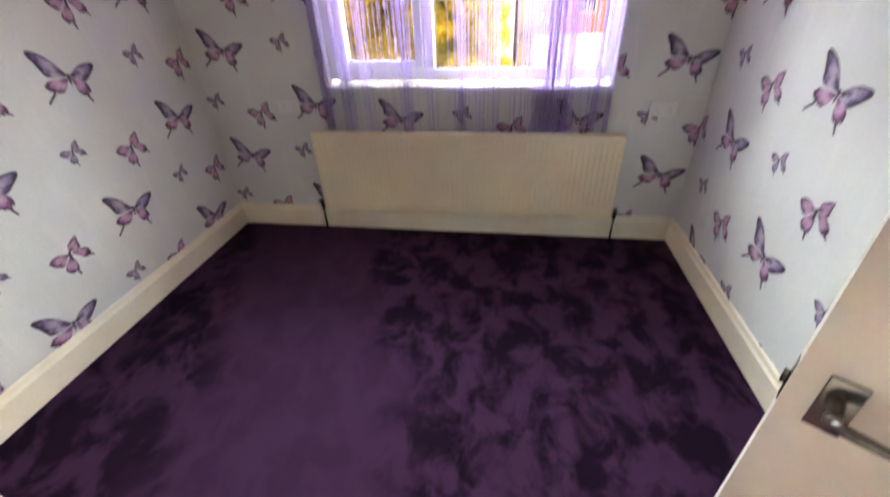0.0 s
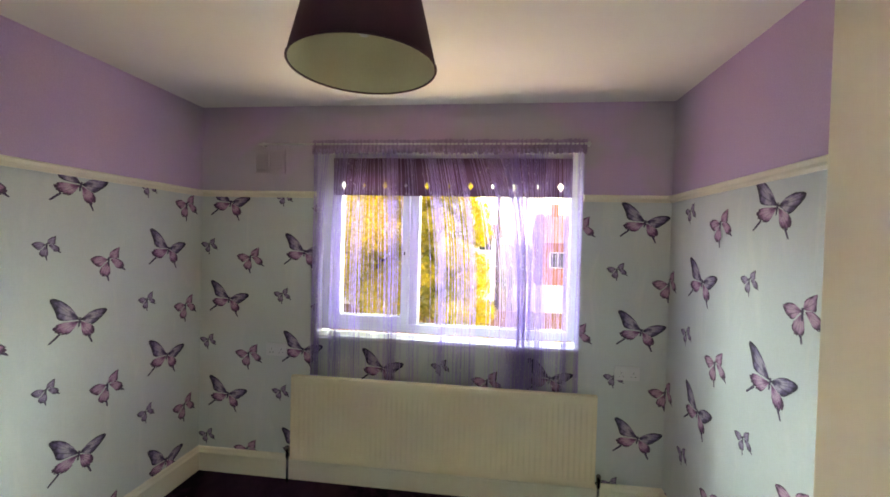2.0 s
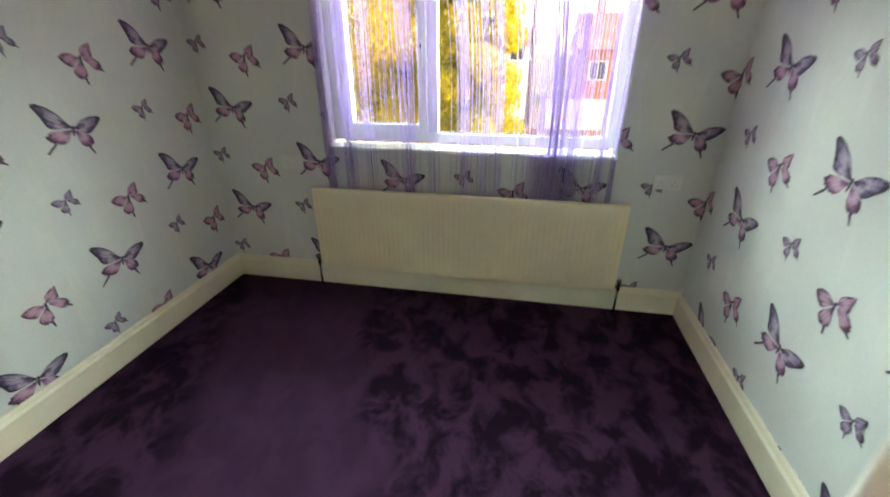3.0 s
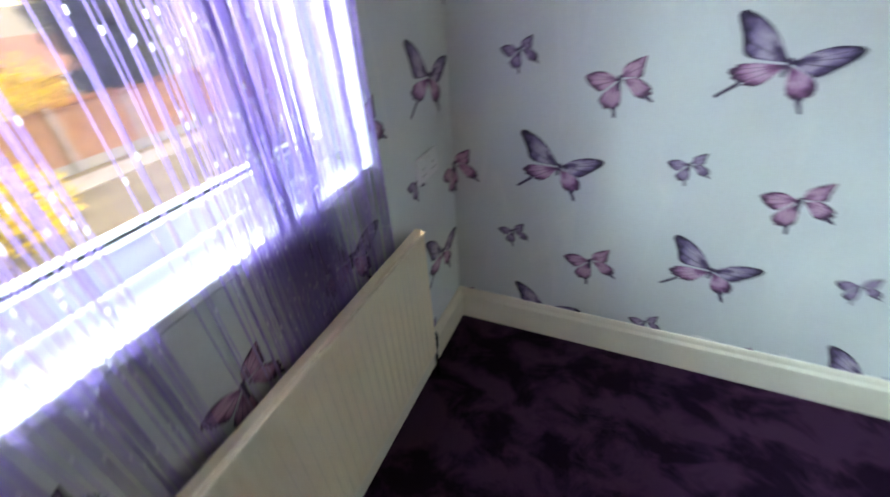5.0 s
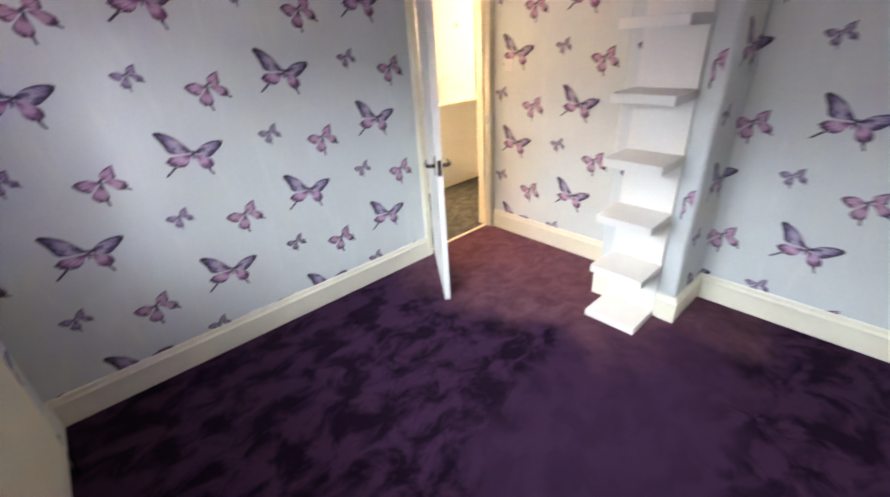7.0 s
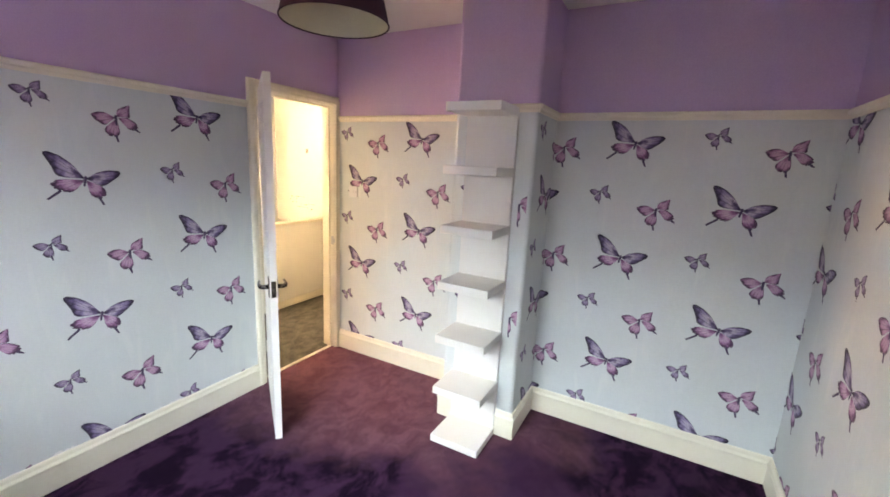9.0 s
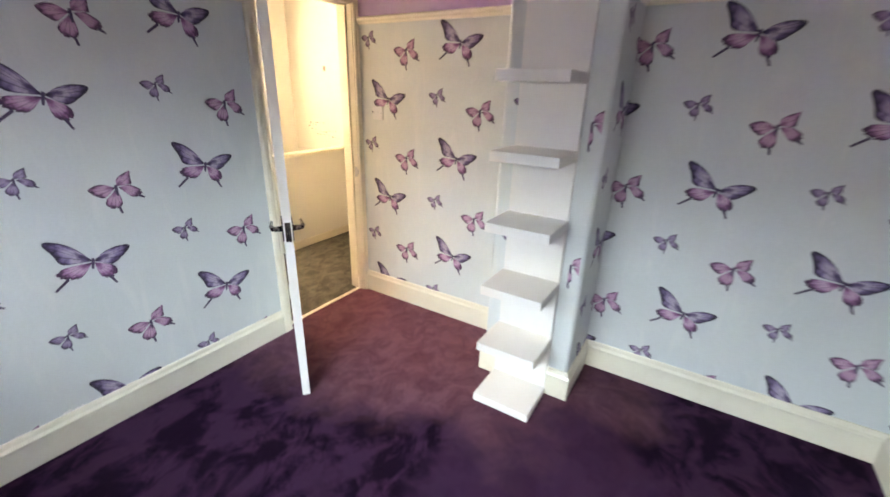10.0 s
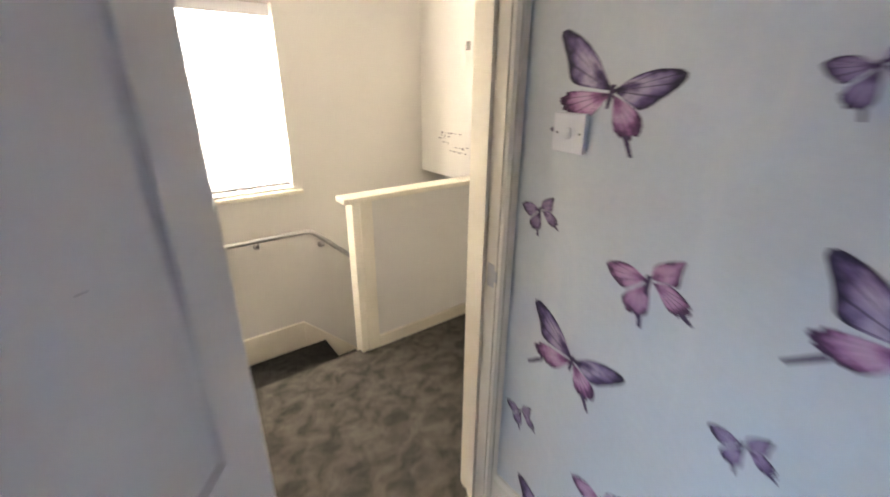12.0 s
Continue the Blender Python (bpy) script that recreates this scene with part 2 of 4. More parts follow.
streaks(M_PAPER, (0.76, 0.77, 0.74), 0.4, 9.0, 2.2)
M_LILAC = material("lilac_paint", (0.60, 0.42, 0.64), rough=0.7, vary=0.05, scale=1.6, fine=150, bump=0.1, dist=0.001, second=(0.57, 0.42, 0.61), patch=(0.40, 0.52))
def thin_coat(m, y_from, y_to, under):
    """Lets the old grey-green coat show in ragged patches on the window wall, where the paint went on thinly."""
    n, l = m.node_tree.nodes, m.node_tree.links
    bsdf = n["Principled BSDF"]
    old = bsdf.inputs["Base Color"].links[0].from_socket
    co = n.new("ShaderNodeTexCoord")
    sep = n.new("ShaderNodeSeparateXYZ")
    l.new(co.outputs["Object"], sep.inputs[0])
    near = n.new("ShaderNodeMapRange")
    near.inputs["From Min"].default_value, near.inputs["From Max"].default_value = y_from, y_to
    l.new(sep.outputs["Y"], near.inputs["Value"])
    patches = n.new("ShaderNodeTexNoise")
    patches.inputs["Scale"].default_value, patches.inputs["Detail"].default_value, patches.inputs["Distortion"].default_value = 1.5, 5, 0.6
    l.new(co.outputs["Object"], patches.inputs["Vector"])
    cut = n.new("ShaderNodeMapRange")
    cut.inputs["From Min"].default_value, cut.inputs["From Max"].default_value = 0.44, 0.56
    cut.inputs["To Max"].default_value = 0.72
    l.new(patches.outputs["Fac"], cut.inputs["Value"])
    both = n.new("ShaderNodeMath")
    both.operation = "MULTIPLY"
    l.new(near.outputs[0], both.inputs[0])
    l.new(cut.outputs[0], both.inputs[1])
    mix = n.new("ShaderNodeMix")
    mix.data_type = "RGBA"
    l.new(both.outputs[0], mix.inputs["Factor"])
    l.new(old, mix.inputs["A"])
    mix.inputs["B"].default_value = (*under, 1)
    l.new(mix.outputs["Result"], bsdf.inputs["Base Color"])


thin_coat(M_LILAC, -0.42, -0.06, (0.49, 0.475, 0.50))
M_CEIL = material("ceiling_paint", (0.84, 0.83, 0.81), rough=0.85, vary=0.03, scale=1.5, fine=140, bump=0.15, dist=0.001)
M_LANDING = material("landing_paint", (0.74, 0.72, 0.66), rough=0.8, vary=0.03, scale=2, fine=140, bump=0.1, dist=0.001)
M_GLOSS = material("cream_gloss", (0.81, 0.76, 0.63), rough=0.35, vary=0.04, scale=5, fine=60, bump=0.05, dist=0.001)
M_DOOR = material("white_gloss", (0.80, 0.785, 0.76), rough=0.38, vary=0.03, scale=4, fine=70, bump=0.05, dist=0.001)
M_RAD = material("radiator_enamel", (0.86, 0.76, 0.57), rough=0.35, vary=0.03, scale=5, fine=90, bump=0.03, dist=0.001)
M_SHELF = material("white_foil", (0.78, 0.765, 0.735), rough=0.45, vary=0.02, scale=4, fine=60, bump=0.03, dist=0.001)
M_UPVC = material("white_plastic", (0.72, 0.73, 0.74), rough=0.3, vary=0.02, scale=4, fine=60, bump=0.0)
M_DARK = material("dark_plastic", (0.03, 0.03, 0.03), rough=0.5, vary=0.1, bump=0.0)
M_CHROME = material("chrome", (0.26, 0.25, 0.25), rough=0.14, metal=1.0, vary=0.05, scale=20, bump=0.0)
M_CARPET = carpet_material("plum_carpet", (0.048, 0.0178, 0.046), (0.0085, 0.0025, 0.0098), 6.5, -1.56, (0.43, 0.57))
M_GREY = carpet_material("grey_carpet", (0.140, 0.128, 0.106), (0.050, 0.048, 0.044), 13.0, None, (0.36, 0.64))
# landing carpet made darker; the stairwell's shade is put into this colour
M_STAIR_SHADE = carpet_material("stair_carpet_shade", (0.052, 0.048, 0.043), (0.030, 0.028, 0.025), 24.0, None, (0.36, 0.66))
M_BLIND = leaf_material("plum_blind_cloth", (0.17, 0.095, 0.145), (0.185, 0.105, 0.16))
M_SHADE = material("plum_shade_cloth", (0.060, 0.014, 0.035), rough=0.75, vary=0.1, scale=8, fine=300, bump=0.2, dist=0.001)
M_LINING = material("shade_lining", (0.62, 0.58, 0.42), rough=0.6, vary=0.03, scale=8, fine=200, bump=0.05, dist=0.001)
M_STRING = string_material("lilac_yarn")
M_HEAD = material("heading_tape", (0.38, 0.27, 0.44), rough=0.8, vary=0.15, scale=30, fine=200, bump=0.3)
M_GLASS = glass_material("clear_glass")
# lurex flecks in translucent white; the thread's sparkle is put into the colour
M_GLINT = leaf_material("lurex", (0.80, 0.78, 0.86), (0.92, 0.90, 0.96))
M_STEEL = material("brushed_steel", (0.58, 0.57, 0.55), rough=0.28, metal=1.0, vary=0.05, scale=20, bump=0.0)
W_VIOLET = wing_material("print_violet", (0.115, 0.075, 0.175), (0.30, 0.23, 0.39), (0.030, 0.019, 0.048), (0.50, 0.42, 0.54))
W_PINK = wing_material("print_pink", (0.38, 0.15, 0.31), (0.57, 0.32, 0.49), (0.075, 0.028, 0.075), (0.63, 0.41, 0.56), 0.72)
W_ROSE = wing_material("print_rose", (0.41, 0.19, 0.33), (0.54, 0.30, 0.45), (0.095, 0.04, 0.09), (0.58, 0.35, 0.48), 0.80)
W_MAUVE = wing_material("print_mauve", (0.21, 0.14, 0.26), (0.33, 0.24, 0.39), (0.05, 0.033, 0.068), (0.39, 0.30, 0.44), 0.80)
W_DARK = material("print_dark", (0.07, 0.045, 0.10), rough=0.65, vary=0.1, bump=0)
W_PALE = material("print_pale", (0.58, 0.53, 0.60), rough=0.65, vary=0.05, bump=0)
M_BRICK = material("red_brick", (0.32, 0.13, 0.07), rough=0.85, vary=0.2, scale=3, fine=40, bump=0.3)
M_RENDER = material("pale_render", (0.62, 0.58, 0.52), rough=0.9, vary=0.08, scale=2, fine=60, bump=0.2)
M_ROOF = material("roof_tile", (0.20, 0.10, 0.07), rough=0.85, vary=0.2, scale=3, fine=30, bump=0.3)
M_FENCE = material("fence_wood", (0.24, 0.12, 0.06), rough=0.8, vary=0.2, scale=4, fine=50, bump=0.3)
M_CONCRETE = material("concrete", (0.21, 0.20, 0.18), rough=0.9, vary=0.15, scale=4, fine=60, bump=0.3)
M_GRASS = material("lawn", (0.115, 0.10, 0.065), rough=0.95, vary=0.3, scale=1.2, fine=25, bump=0.5, dist=0.03)
M_BARK = material("bark", (0.10, 0.07, 0.05), rough=0.9, vary=0.25, scale=6, fine=40, bump=0.5)
M_GOLD = leaf_material("golden_leaves", (0.36, 0.27, 0.012), (0.62, 0.47, 0.02))
M_OLIVE = leaf_material("olive_leaves", (0.28, 0.25, 0.012), (0.55, 0.46, 0.025))
M_RUST = leaf_material("rust_leaves", (0.24, 0.09, 0.03), (0.42, 0.19, 0.06))
M_FIR = leaf_material("evergreen_leaves", (0.020, 0.034, 0.016), (0.055, 0.075, 0.035))
M_PANE = material("far_window", (0.05, 0.06, 0.07), rough=0.1, vary=0.1, bump=0)


# ---- mesh helpers ----
def box(bm, x0, x1, y0, y1, z0, z1, mat=0, bevel=0.0):
    x0, x1 = sorted((x0, x1))
    y0, y1 = sorted((y0, y1))
    z0, z1 = sorted((z0, z1))
    v = [bm.verts.new((x, y, z)) for x in (x0, x1) for y in (y0, y1) for z in (z0, z1)]
    faces = [bm.faces.new([v[i] for i in q]) for q in ((0, 1, 3, 2), (4, 6, 7, 5), (0, 4, 5, 1), (2, 3, 7, 6), (0, 2, 6, 4), (1, 5, 7, 3))]
    for f in faces:
        f.material_index = mat
    if bevel:
        edges = list({e for f in faces for e in f.edges})
        bmesh.ops.bevel(bm, geom=edges, offset=bevel, segments=2, affect="EDGES", profile=0.5)
    return faces


def lathe(bm, profile, centre, axis="z", seg=24, mat=0):
    """Turns (radius, height) points round an axis through centre."""
    cx, cy, cz = centre
    rings = []
    for r, h in profile:
        ring = []
        for i in range(seg):
            a = 2 * math.pi * i / seg
            c, s = r * math.cos(a), r * math.sin(a)
            p = {"z": (cx + c, cy + s, cz + h), "y": (cx + c, cy + h, cz + s), "x": (cx + h, cy + c, cz + s)}[axis]
            ring.append(bm.verts.new(p))
        rings.append(ring)
    for a, b in zip(rings, rings[1:]):
        for i in range(seg):
            f = bm.faces.new((a[i], a[(i + 1) % seg], b[(i + 1) % seg], b[i]))
            f.material_index, f.smooth = mat, True
    for ring in (rings[0], rings[-1]):
        f = bm.faces.new(ring)
        f.material_index = mat


def tube(bm, pts, r, seg=8, mat=0):
    """A round bar along a line of points."""
    pts = [Vector(p) for p in pts]
    rings = []
    for i, p in enumerate(pts):
        d = (pts[min(i + 1, len(pts) - 1)] - pts[max(i - 1, 0)]).normalized()
        side = d.cross(Vector((0, 0, 1)) if abs(d.z) < 0.9 else Vector((1, 0, 0))).normalized()
        up = side.cross(d)
        rr = r[i] if isinstance(r, (list, tuple)) else r
        rings.append([bm.verts.new(p + rr * (math.cos(2 * math.pi * k / seg) * side + math.sin(2 * math.pi * k / seg) * up)) for k in range(seg)])
    for a, b in zip(rings, rings[1:]):
        for k in range(seg):
            f = bm.faces.new((a[k], a[(k + 1) % seg], b[(k + 1) % seg], b[k]))
            f.smooth, f.material_index = True, mat
    bm.faces.new(rings[0]), bm.faces.new(rings[-1])


def profile_run(bm, a, b, inward, shape, trim_a=0.0, trim_b=0.0, mat=0):
    """A moulding from a to b (plan points); shape is (out, height) points; trims mitre the ends by their out distance."""
    a, b, n = Vector((*a, 0)), Vector((*b, 0)), Vector((*inward, 0))
    d = (b - a).normalized()
    ends = []
    for p, s in ((a, trim_a), (b, -trim_b)):
        ends.append([bm.verts.new(p + n * o + d * (o * s) + Vector((0, 0, h))) for o, h in shape])
    k = len(shape)
    for i in range(k):
        f = bm.faces.new((ends[0][i], ends[0][(i + 1) % k], ends[1][(i + 1) % k], ends[1][i]))
        f.material_index = mat
    bm.faces.new(ends[0]), bm.faces.new(ends[1][::-1])


def finish(ob, bm, mats):
    bmesh.ops.recalc_face_normals(bm, faces=bm.faces)
    bm.to_mesh(ob.data)
    bm.free()
    for m in mats if isinstance(mats, (list, tuple)) else [mats]:
        ob.data.materials.append(m)
    return ob


def part(name, bm, mats, parent=None, label=""):
    """Links a bmesh as one mesh object under a thing or a part."""
    ob = finish(new(name, bpy.data.meshes.new(name)), bm, mats)
    if parent is not None:
        ob.parent = parent
        ob.matrix_parent_inverse = parent.matrix_world.inverted() if parent.type == "EMPTY" and not parent.parent else Matrix()
    if label:
        tagged(ob, label)
    return ob


def thing(name, place=(0, 0, 0), label="", category="", group="", kind=""):
    e = new(name)
    e.location = place
    e.matrix_world = Matrix.Translation(place)
    e.empty_display_size = 0.1
    return tagged(e, label, category, group, kind)


def boxes(name, mats, parent, *specs, bevel=0.0, label=""):
    bm = bmesh.new()
    for s in specs:
        box(bm, *s, bevel=bevel)
    return part(name, bm, mats, parent, label)


# ---- the bedroom's shell ----
W, L, H = 3.025, 3.116, 2.475       # east wall x = 0, north wall y = 0
RAIL = 1.892                       # lilac paint above, paper below
PX0, PX1, PY = -1.716, -1.240, -2.731  # chimney breast on the south wall
WX0, WX1, WZ0, WZ1 = -2.205, -0.508, 0.948, 2.188  # window opening
DY0, DY1, DZ = -3.076, -2.376, 1.992  # doorway in the east wall
LX1 = 1.95                         # far wall of the stairwell


def wall(name, pieces, label, side=None):
    """Wall from box pieces, split at the rail; faces that look along side take the landing's paint."""
    bm = bmesh.new()
    for p in pieces:
        x0, x1, y0, y1, z0, z1 = p
        if z0 < RAIL < z1:
            box(bm, x0, x1, y0, y1, z0, RAIL)
            box(bm, x0, x1, y0, y1, RAIL, z1)
        else:
            box(bm, *p)
    bmesh.ops.recalc_face_normals(bm, faces=bm.faces)
    for f in bm.faces:
        f.material_index = 1 if f.calc_center_median().z > RAIL else 0
        if side is not None and f.normal.dot(Vector(side)) > 0.5:
            f.material_index = 2
    ob = part(name, bm, [M_PAPER, M_LILAC, M_LANDING])
    return tagged(ob, label, "wall", kind="structure")


T = 0.26
wall_north = wall("wall_north", [(-W - T, WX0, 0, T, -0.1, H), (WX1, 0.12, 0, T, -0.1, H), (WX0, WX1, 0, T, -0.1, WZ0), (WX0, WX1, 0, T, WZ1, H)],
                  "window wall with butterfly paper under lilac paint")
wall_west = wall("wall_west", [(-W - T, -W, -L - T, 0, -0.1, H)], "side wall with butterfly paper under lilac paint")
wall_east = wall("wall_east", [(0, 0.12, DY1, 0, -0.1, H), (0, 0.12, DY0, DY1, DZ, H), (0, 0.12, -L, DY0, -0.1, H)],
                 "door wall with butterfly paper under lilac paint", (1, 0, 0))
wall_south = wall("wall_south", [(-W, 0.12, -L - T, -L, -0.1, H)], "back wall with butterfly paper under lilac paint")

# chimney breast with a worn, rounded corner
bm = bmesh.new()
for z0, z1 in ((-0.05, RAIL), (RAIL, H)):
    start = len(bm.verts)
    faces = box(bm, PX0, PX1, -L, PY, z0, z1)
    edges = [e for f in faces for e in f.edges if abs(e.verts[0].co.z - e.verts[1].co.z) > 0.1 and abs(e.verts[0].co.y - PY) < 1e-4]
    bmesh.ops.bevel(bm, geom=list(set(edges)), offset=0.022, segments=5, affect="EDGES", profile=0.5)
for f in bm.faces:
    f.material_index = 1 if f.calc_center_median().z > RAIL else 0
wall_chimney = tagged(part("wall_chimney_breast", bm, [M_PAPER, M_LILAC]), "narrow papered chimney breast with rounded corners", "wall", kind="structure")

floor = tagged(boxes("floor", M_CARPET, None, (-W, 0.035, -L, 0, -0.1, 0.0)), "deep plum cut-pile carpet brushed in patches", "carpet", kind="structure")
ceiling = tagged(boxes("ceiling", M_CEIL, None, (-W - T, 2.2, -6.2, T, H, H + 0.12)), "plain white painted ceiling", "ceiling", kind="structure")

SKIRT = [(0, 0), (0.018, 0), (0.018, 0.115), (0.022, 0.120), (0.022, 0.128), (0.014, 0.140), (0.012, 0.154), (0.008, 0.162), (0, 0.162)]
PICTURE = [(0, RAIL - 0.018), (0.010, RAIL - 0.018), (0.014, RAIL - 0.006), (0.026, RAIL + 0.002), (0.028, RAIL + 0.016), (0.018, RAIL + 0.024), (0, RAIL + 0.026)]


def moulding(name, shape, runs, label, category):
    for a, b, n, ta, tb in runs:
        bm = bmesh.new()
        profile_run(bm, a, b, n, shape, ta, tb)
        tagged(part(name, bm, M_GLOSS), label, category, kind="structure")


ROOM_RUNS = [((-W, 0), (0, 0), (0, -1), 1, 1), ((0, 0), (0, DY1 + 0.062), (-1, 0), 1, 0), ((0, -L), (PX1, -L), (0, 1), 1, 1),
             ((PX1, -L), (PX1, PY), (1, 0), 1, -1), ((PX1, PY), (PX0, PY), (0, 1), -1, -1), ((PX0, PY), (PX0, -L), (-1, 0), -1, 1),
             ((PX0, -L), (-W, -L), (0, 1), 1, 1), ((-W, -L), (-W, 0), (1, 0), 1, 1)]
moulding("baseboard", SKIRT, ROOM_RUNS, "cream gloss skirting board with a moulded top", "skirting")
rail_runs = [((-W, 0), (WX0, 0), (0, -1), 1, 0), ((WX1, 0), (0, 0), (0, -1), 0, 1)] + ROOM_RUNS[1:]
moulding("picture_rail", PICTURE, rail_runs, "narrow cream gloss picture rail", "rail")

# paper torn away along the skirting
rnd = random.Random(21)
for y0, y1 in ((-0.86, -1.12), (-1.20, -1.31), (-1.72, -1.80)):
    bm = bmesh.new()
    n = 14
    low = [bm.verts.new((-0.0012, y0 + (y1 - y0) * i / n, 0.158)) for i in range(n + 1)]
    top = [bm.verts.new((-0.0024, y0 + (y1 - y0) * i / n, 0.164 + rnd.uniform(0, 0.018) * math.sin(math.pi * i / n))) for i in range(n + 1)]
    for i in range(n):
        bm.faces.new((low[i], low[i + 1], top[i + 1], top[i]))
    part("torn_paper", bm, M_CEIL, wall_east, "torn white edge of the paper")

# ---- printed butterflies ----
LARGE = {"upper": [[(-1, 0), (-90, 78), (-180, 128), (-268, 146), (-286, 122), (-232, 55), (-182, -8), (-80, -8)],
                   [(4, 0), (68, 56), (150, 92), (228, 99), (241, 76), (198, 24), (130, -32), (70, -16)]],
         "lower": [[(-4, -8), (-160, -30), (-210, -66), (-200, -92), (-150, -108), (-100, -116), (-55, -92), (-14, -30)],
                   [(9, -10), (128, -40), (154, -80), (138, -112), (105, -126), (68, -120), (38, -85)]],
         "tail": [[(-150, -100), (-228, -182), (-214, -190), (-140, -118)], [(118, -110), (164, -172), (150, -176), (100, -122)]]}
ROSE = {"upper": [[(-4, 0), (-75, 36), (-135, 37), (-172, 19), (-181, 8), (-174, -6), (-154, -32), (-105, -66), (-74, -60), (-44, -30)],
                  [(6, 10), (14, 64), (54, 96), (104, 117), (116, 120), (117, 106), (112, 60), (110, 14), (60, 12)]],
        "lower": [[(-8, -14), (-60, -60), (-90, -104), (-74, -146), (-40, -160), (0, -156), (20, -120), (10, -40)],
                  [(18, -2), (84, 10), (144, -24), (165, -55), (160, -80), (138, -95), (95, -90), (70, -60)]],
        "tail": [[(-20, -152), (-6, -210), (10, -208), (0, -150)], [(150, -74), (188, -110), (180, -117), (136, -94)]]}


def smooth_loop(pts, steps=5):
    """A closed curve through the points, its first point kept as a corner."""
    out = []
    k = len(pts)
    for i in range(k):
        p0, p1, p2, p3 = (Vector(pts[(i + j) % k]) for j in (-1, 0, 1, 2))
        if i == 0:
            p0 = p1
        if i == k - 1:
            p3 = p2
        for s in range(steps):
            t = s / steps
            out.append(0.5 * (2 * p1 + (p2 - p0) * t + (2 * p0 - 5 * p1 + 4 * p2 - p3) * t * t + (3 * p1 - p0 - 3 * p2 + p3) * t ** 3))
    return out


def butterfly_mesh(name, shape, span, lower_mat):
    """Flat printed motif, about span wide, in the plane z = 0; slots: upper wing, lower wing, dark."""
    k = span / (527.0 if shape is LARGE else 363.0)
    tall = 1.14 if shape is LARGE else 1.0
    bm = bmesh.new()
    uvl = bm.loops.layers.uv.new("UVMap")
    rnd = random.Random(3)
    for slot, key in ((1, "lower"), (0, "upper")):
        for w in shape[key]:
            loop = [Vector((p.x, p.y * tall)) for p in smooth_loop(w)]
            root = loop[0]
            ring_fr = (0.0, 0.35, 0.65, 0.85, 1.0)
            count = len(loop)
            jag = [1 + (rnd.uniform(-0.06, 0.06) if slot == 1 else rnd.uniform(-0.012, 0.012)) for _ in loop]
            rows = [[bm.verts.new(((root + (p - root) * f * (jag[i] if f == 1 else 1)) * k).to_3d() + Vector((0, 0, 0.0004 * (1 - slot)))) for i, p in enumerate(loop)] for f in ring_fr[1:]]
            centre = bm.verts.new((root * k).to_3d())
            if slot == 1:  # pale gap between fore and hind wing
                side = [loop[i] for i in range(0, 6)]
                out = (side[-1] - side[0]).normalized()
                off = Vector((-out.y, out.x)) * (5 if out.x * (out.x + out.y) > 0 else -5)
                a = [bm.verts.new((p * k).to_3d() + Vector((0, 0, 0.0009))) for p in side]
                b = [bm.verts.new(((p + off * (0.3 + 0.7 * i / 5)) * k).to_3d() + Vector((0, 0, 0.0009))) for i, p in enumerate(side)]
                for i in range(5):
                    bm.faces.new((a[i], a[i + 1], b[i + 1], b[i])).material_index = 3
            for ri, row in enumerate(rows):
                for i in range(1, count - 1):
                    a, b = row[i], row[i + 1]
                    ua, ub = i / count, (i + 1) / count
                    if ri == 0:
                        f = bm.faces.new((centre, a, b))
                        uvs = ((0, ua), (ring_fr[1], ua), (ring_fr[1], ub))
                    else:
                        c, d = rows[ri - 1][i], rows[ri - 1][i + 1]
                        f = bm.faces.new((c, a, b, d))
                        uvs = ((ring_fr[ri], ua), (ring_fr[ri + 1], ua), (ring_fr[ri + 1], ub), (ring_fr[ri], ub))
                    f.material_index = slot
                    for lo, uv in zip(f.loops, uvs):
                        lo[uvl].uv = uv
    for w in shape["tail"]:
        f = bm.faces.new([bm.verts.new((x * k, y * tall * k, 0.0006)) for x, y in w])
        f.material_index = 2
    body = [(-9, 22), (9, 22), (12, 0), (8, -60), (-2, -68), (-8, -50), (-12, 0)]
    f = bm.faces.new([bm.verts.new((x * k, y * k, 0.0008)) for x, y in body])
    f.material_index = 2
    loose = [v for v in bm.verts if not v.link_faces]
    bmesh.ops.delete(bm, geom=loose, context="VERTS")
    xs, ys = [v.co.x for v in bm.verts], [v.co.y for v in bm.verts]
    if shape is LARGE:
        bmesh.ops.rotate(bm, verts=bm.verts, cent=(0, 0, 0), matrix=Matrix.Rotation(radians(-12), 3, "Z"))
        xs, ys = [v.co.x for v in bm.verts], [v.co.y for v in bm.verts]
    bmesh.ops.translate(bm, verts=bm.verts, vec=(-(min(xs) + max(xs)) / 2, -(min(ys) + max(ys)) / 2, 0))
    for f in bm.faces:
        if f.normal.z < 0:
            f.normal_flip()
    me = bpy.data.meshes.new(name)
    bm.to_mesh(me)
    bm.free()
    for m in lower_mat:
        me.materials.append(m)
    return me


MOTIFS = {"large": butterfly_mesh("large_butterfly", LARGE, 0.288, (W_VIOLET, W_PINK, W_DARK, W_PALE)),
          "pink": butterfly_mesh("pink_butterfly", ROSE, 0.194, (W_ROSE, W_ROSE, W_DARK, W_PALE)),
          "small": butterfly_mesh("small_butterfly", ROSE, 0.122, (W_MAUVE, W_MAUVE, W_DARK, W_PALE))}
OFFSETS = {"large": (0, 0), "small": (-0.149, 0.352), "pink": (0.150, 0.264)}
REACH = {"large": 0.14, "pink": 0.11, "small": 0.075}


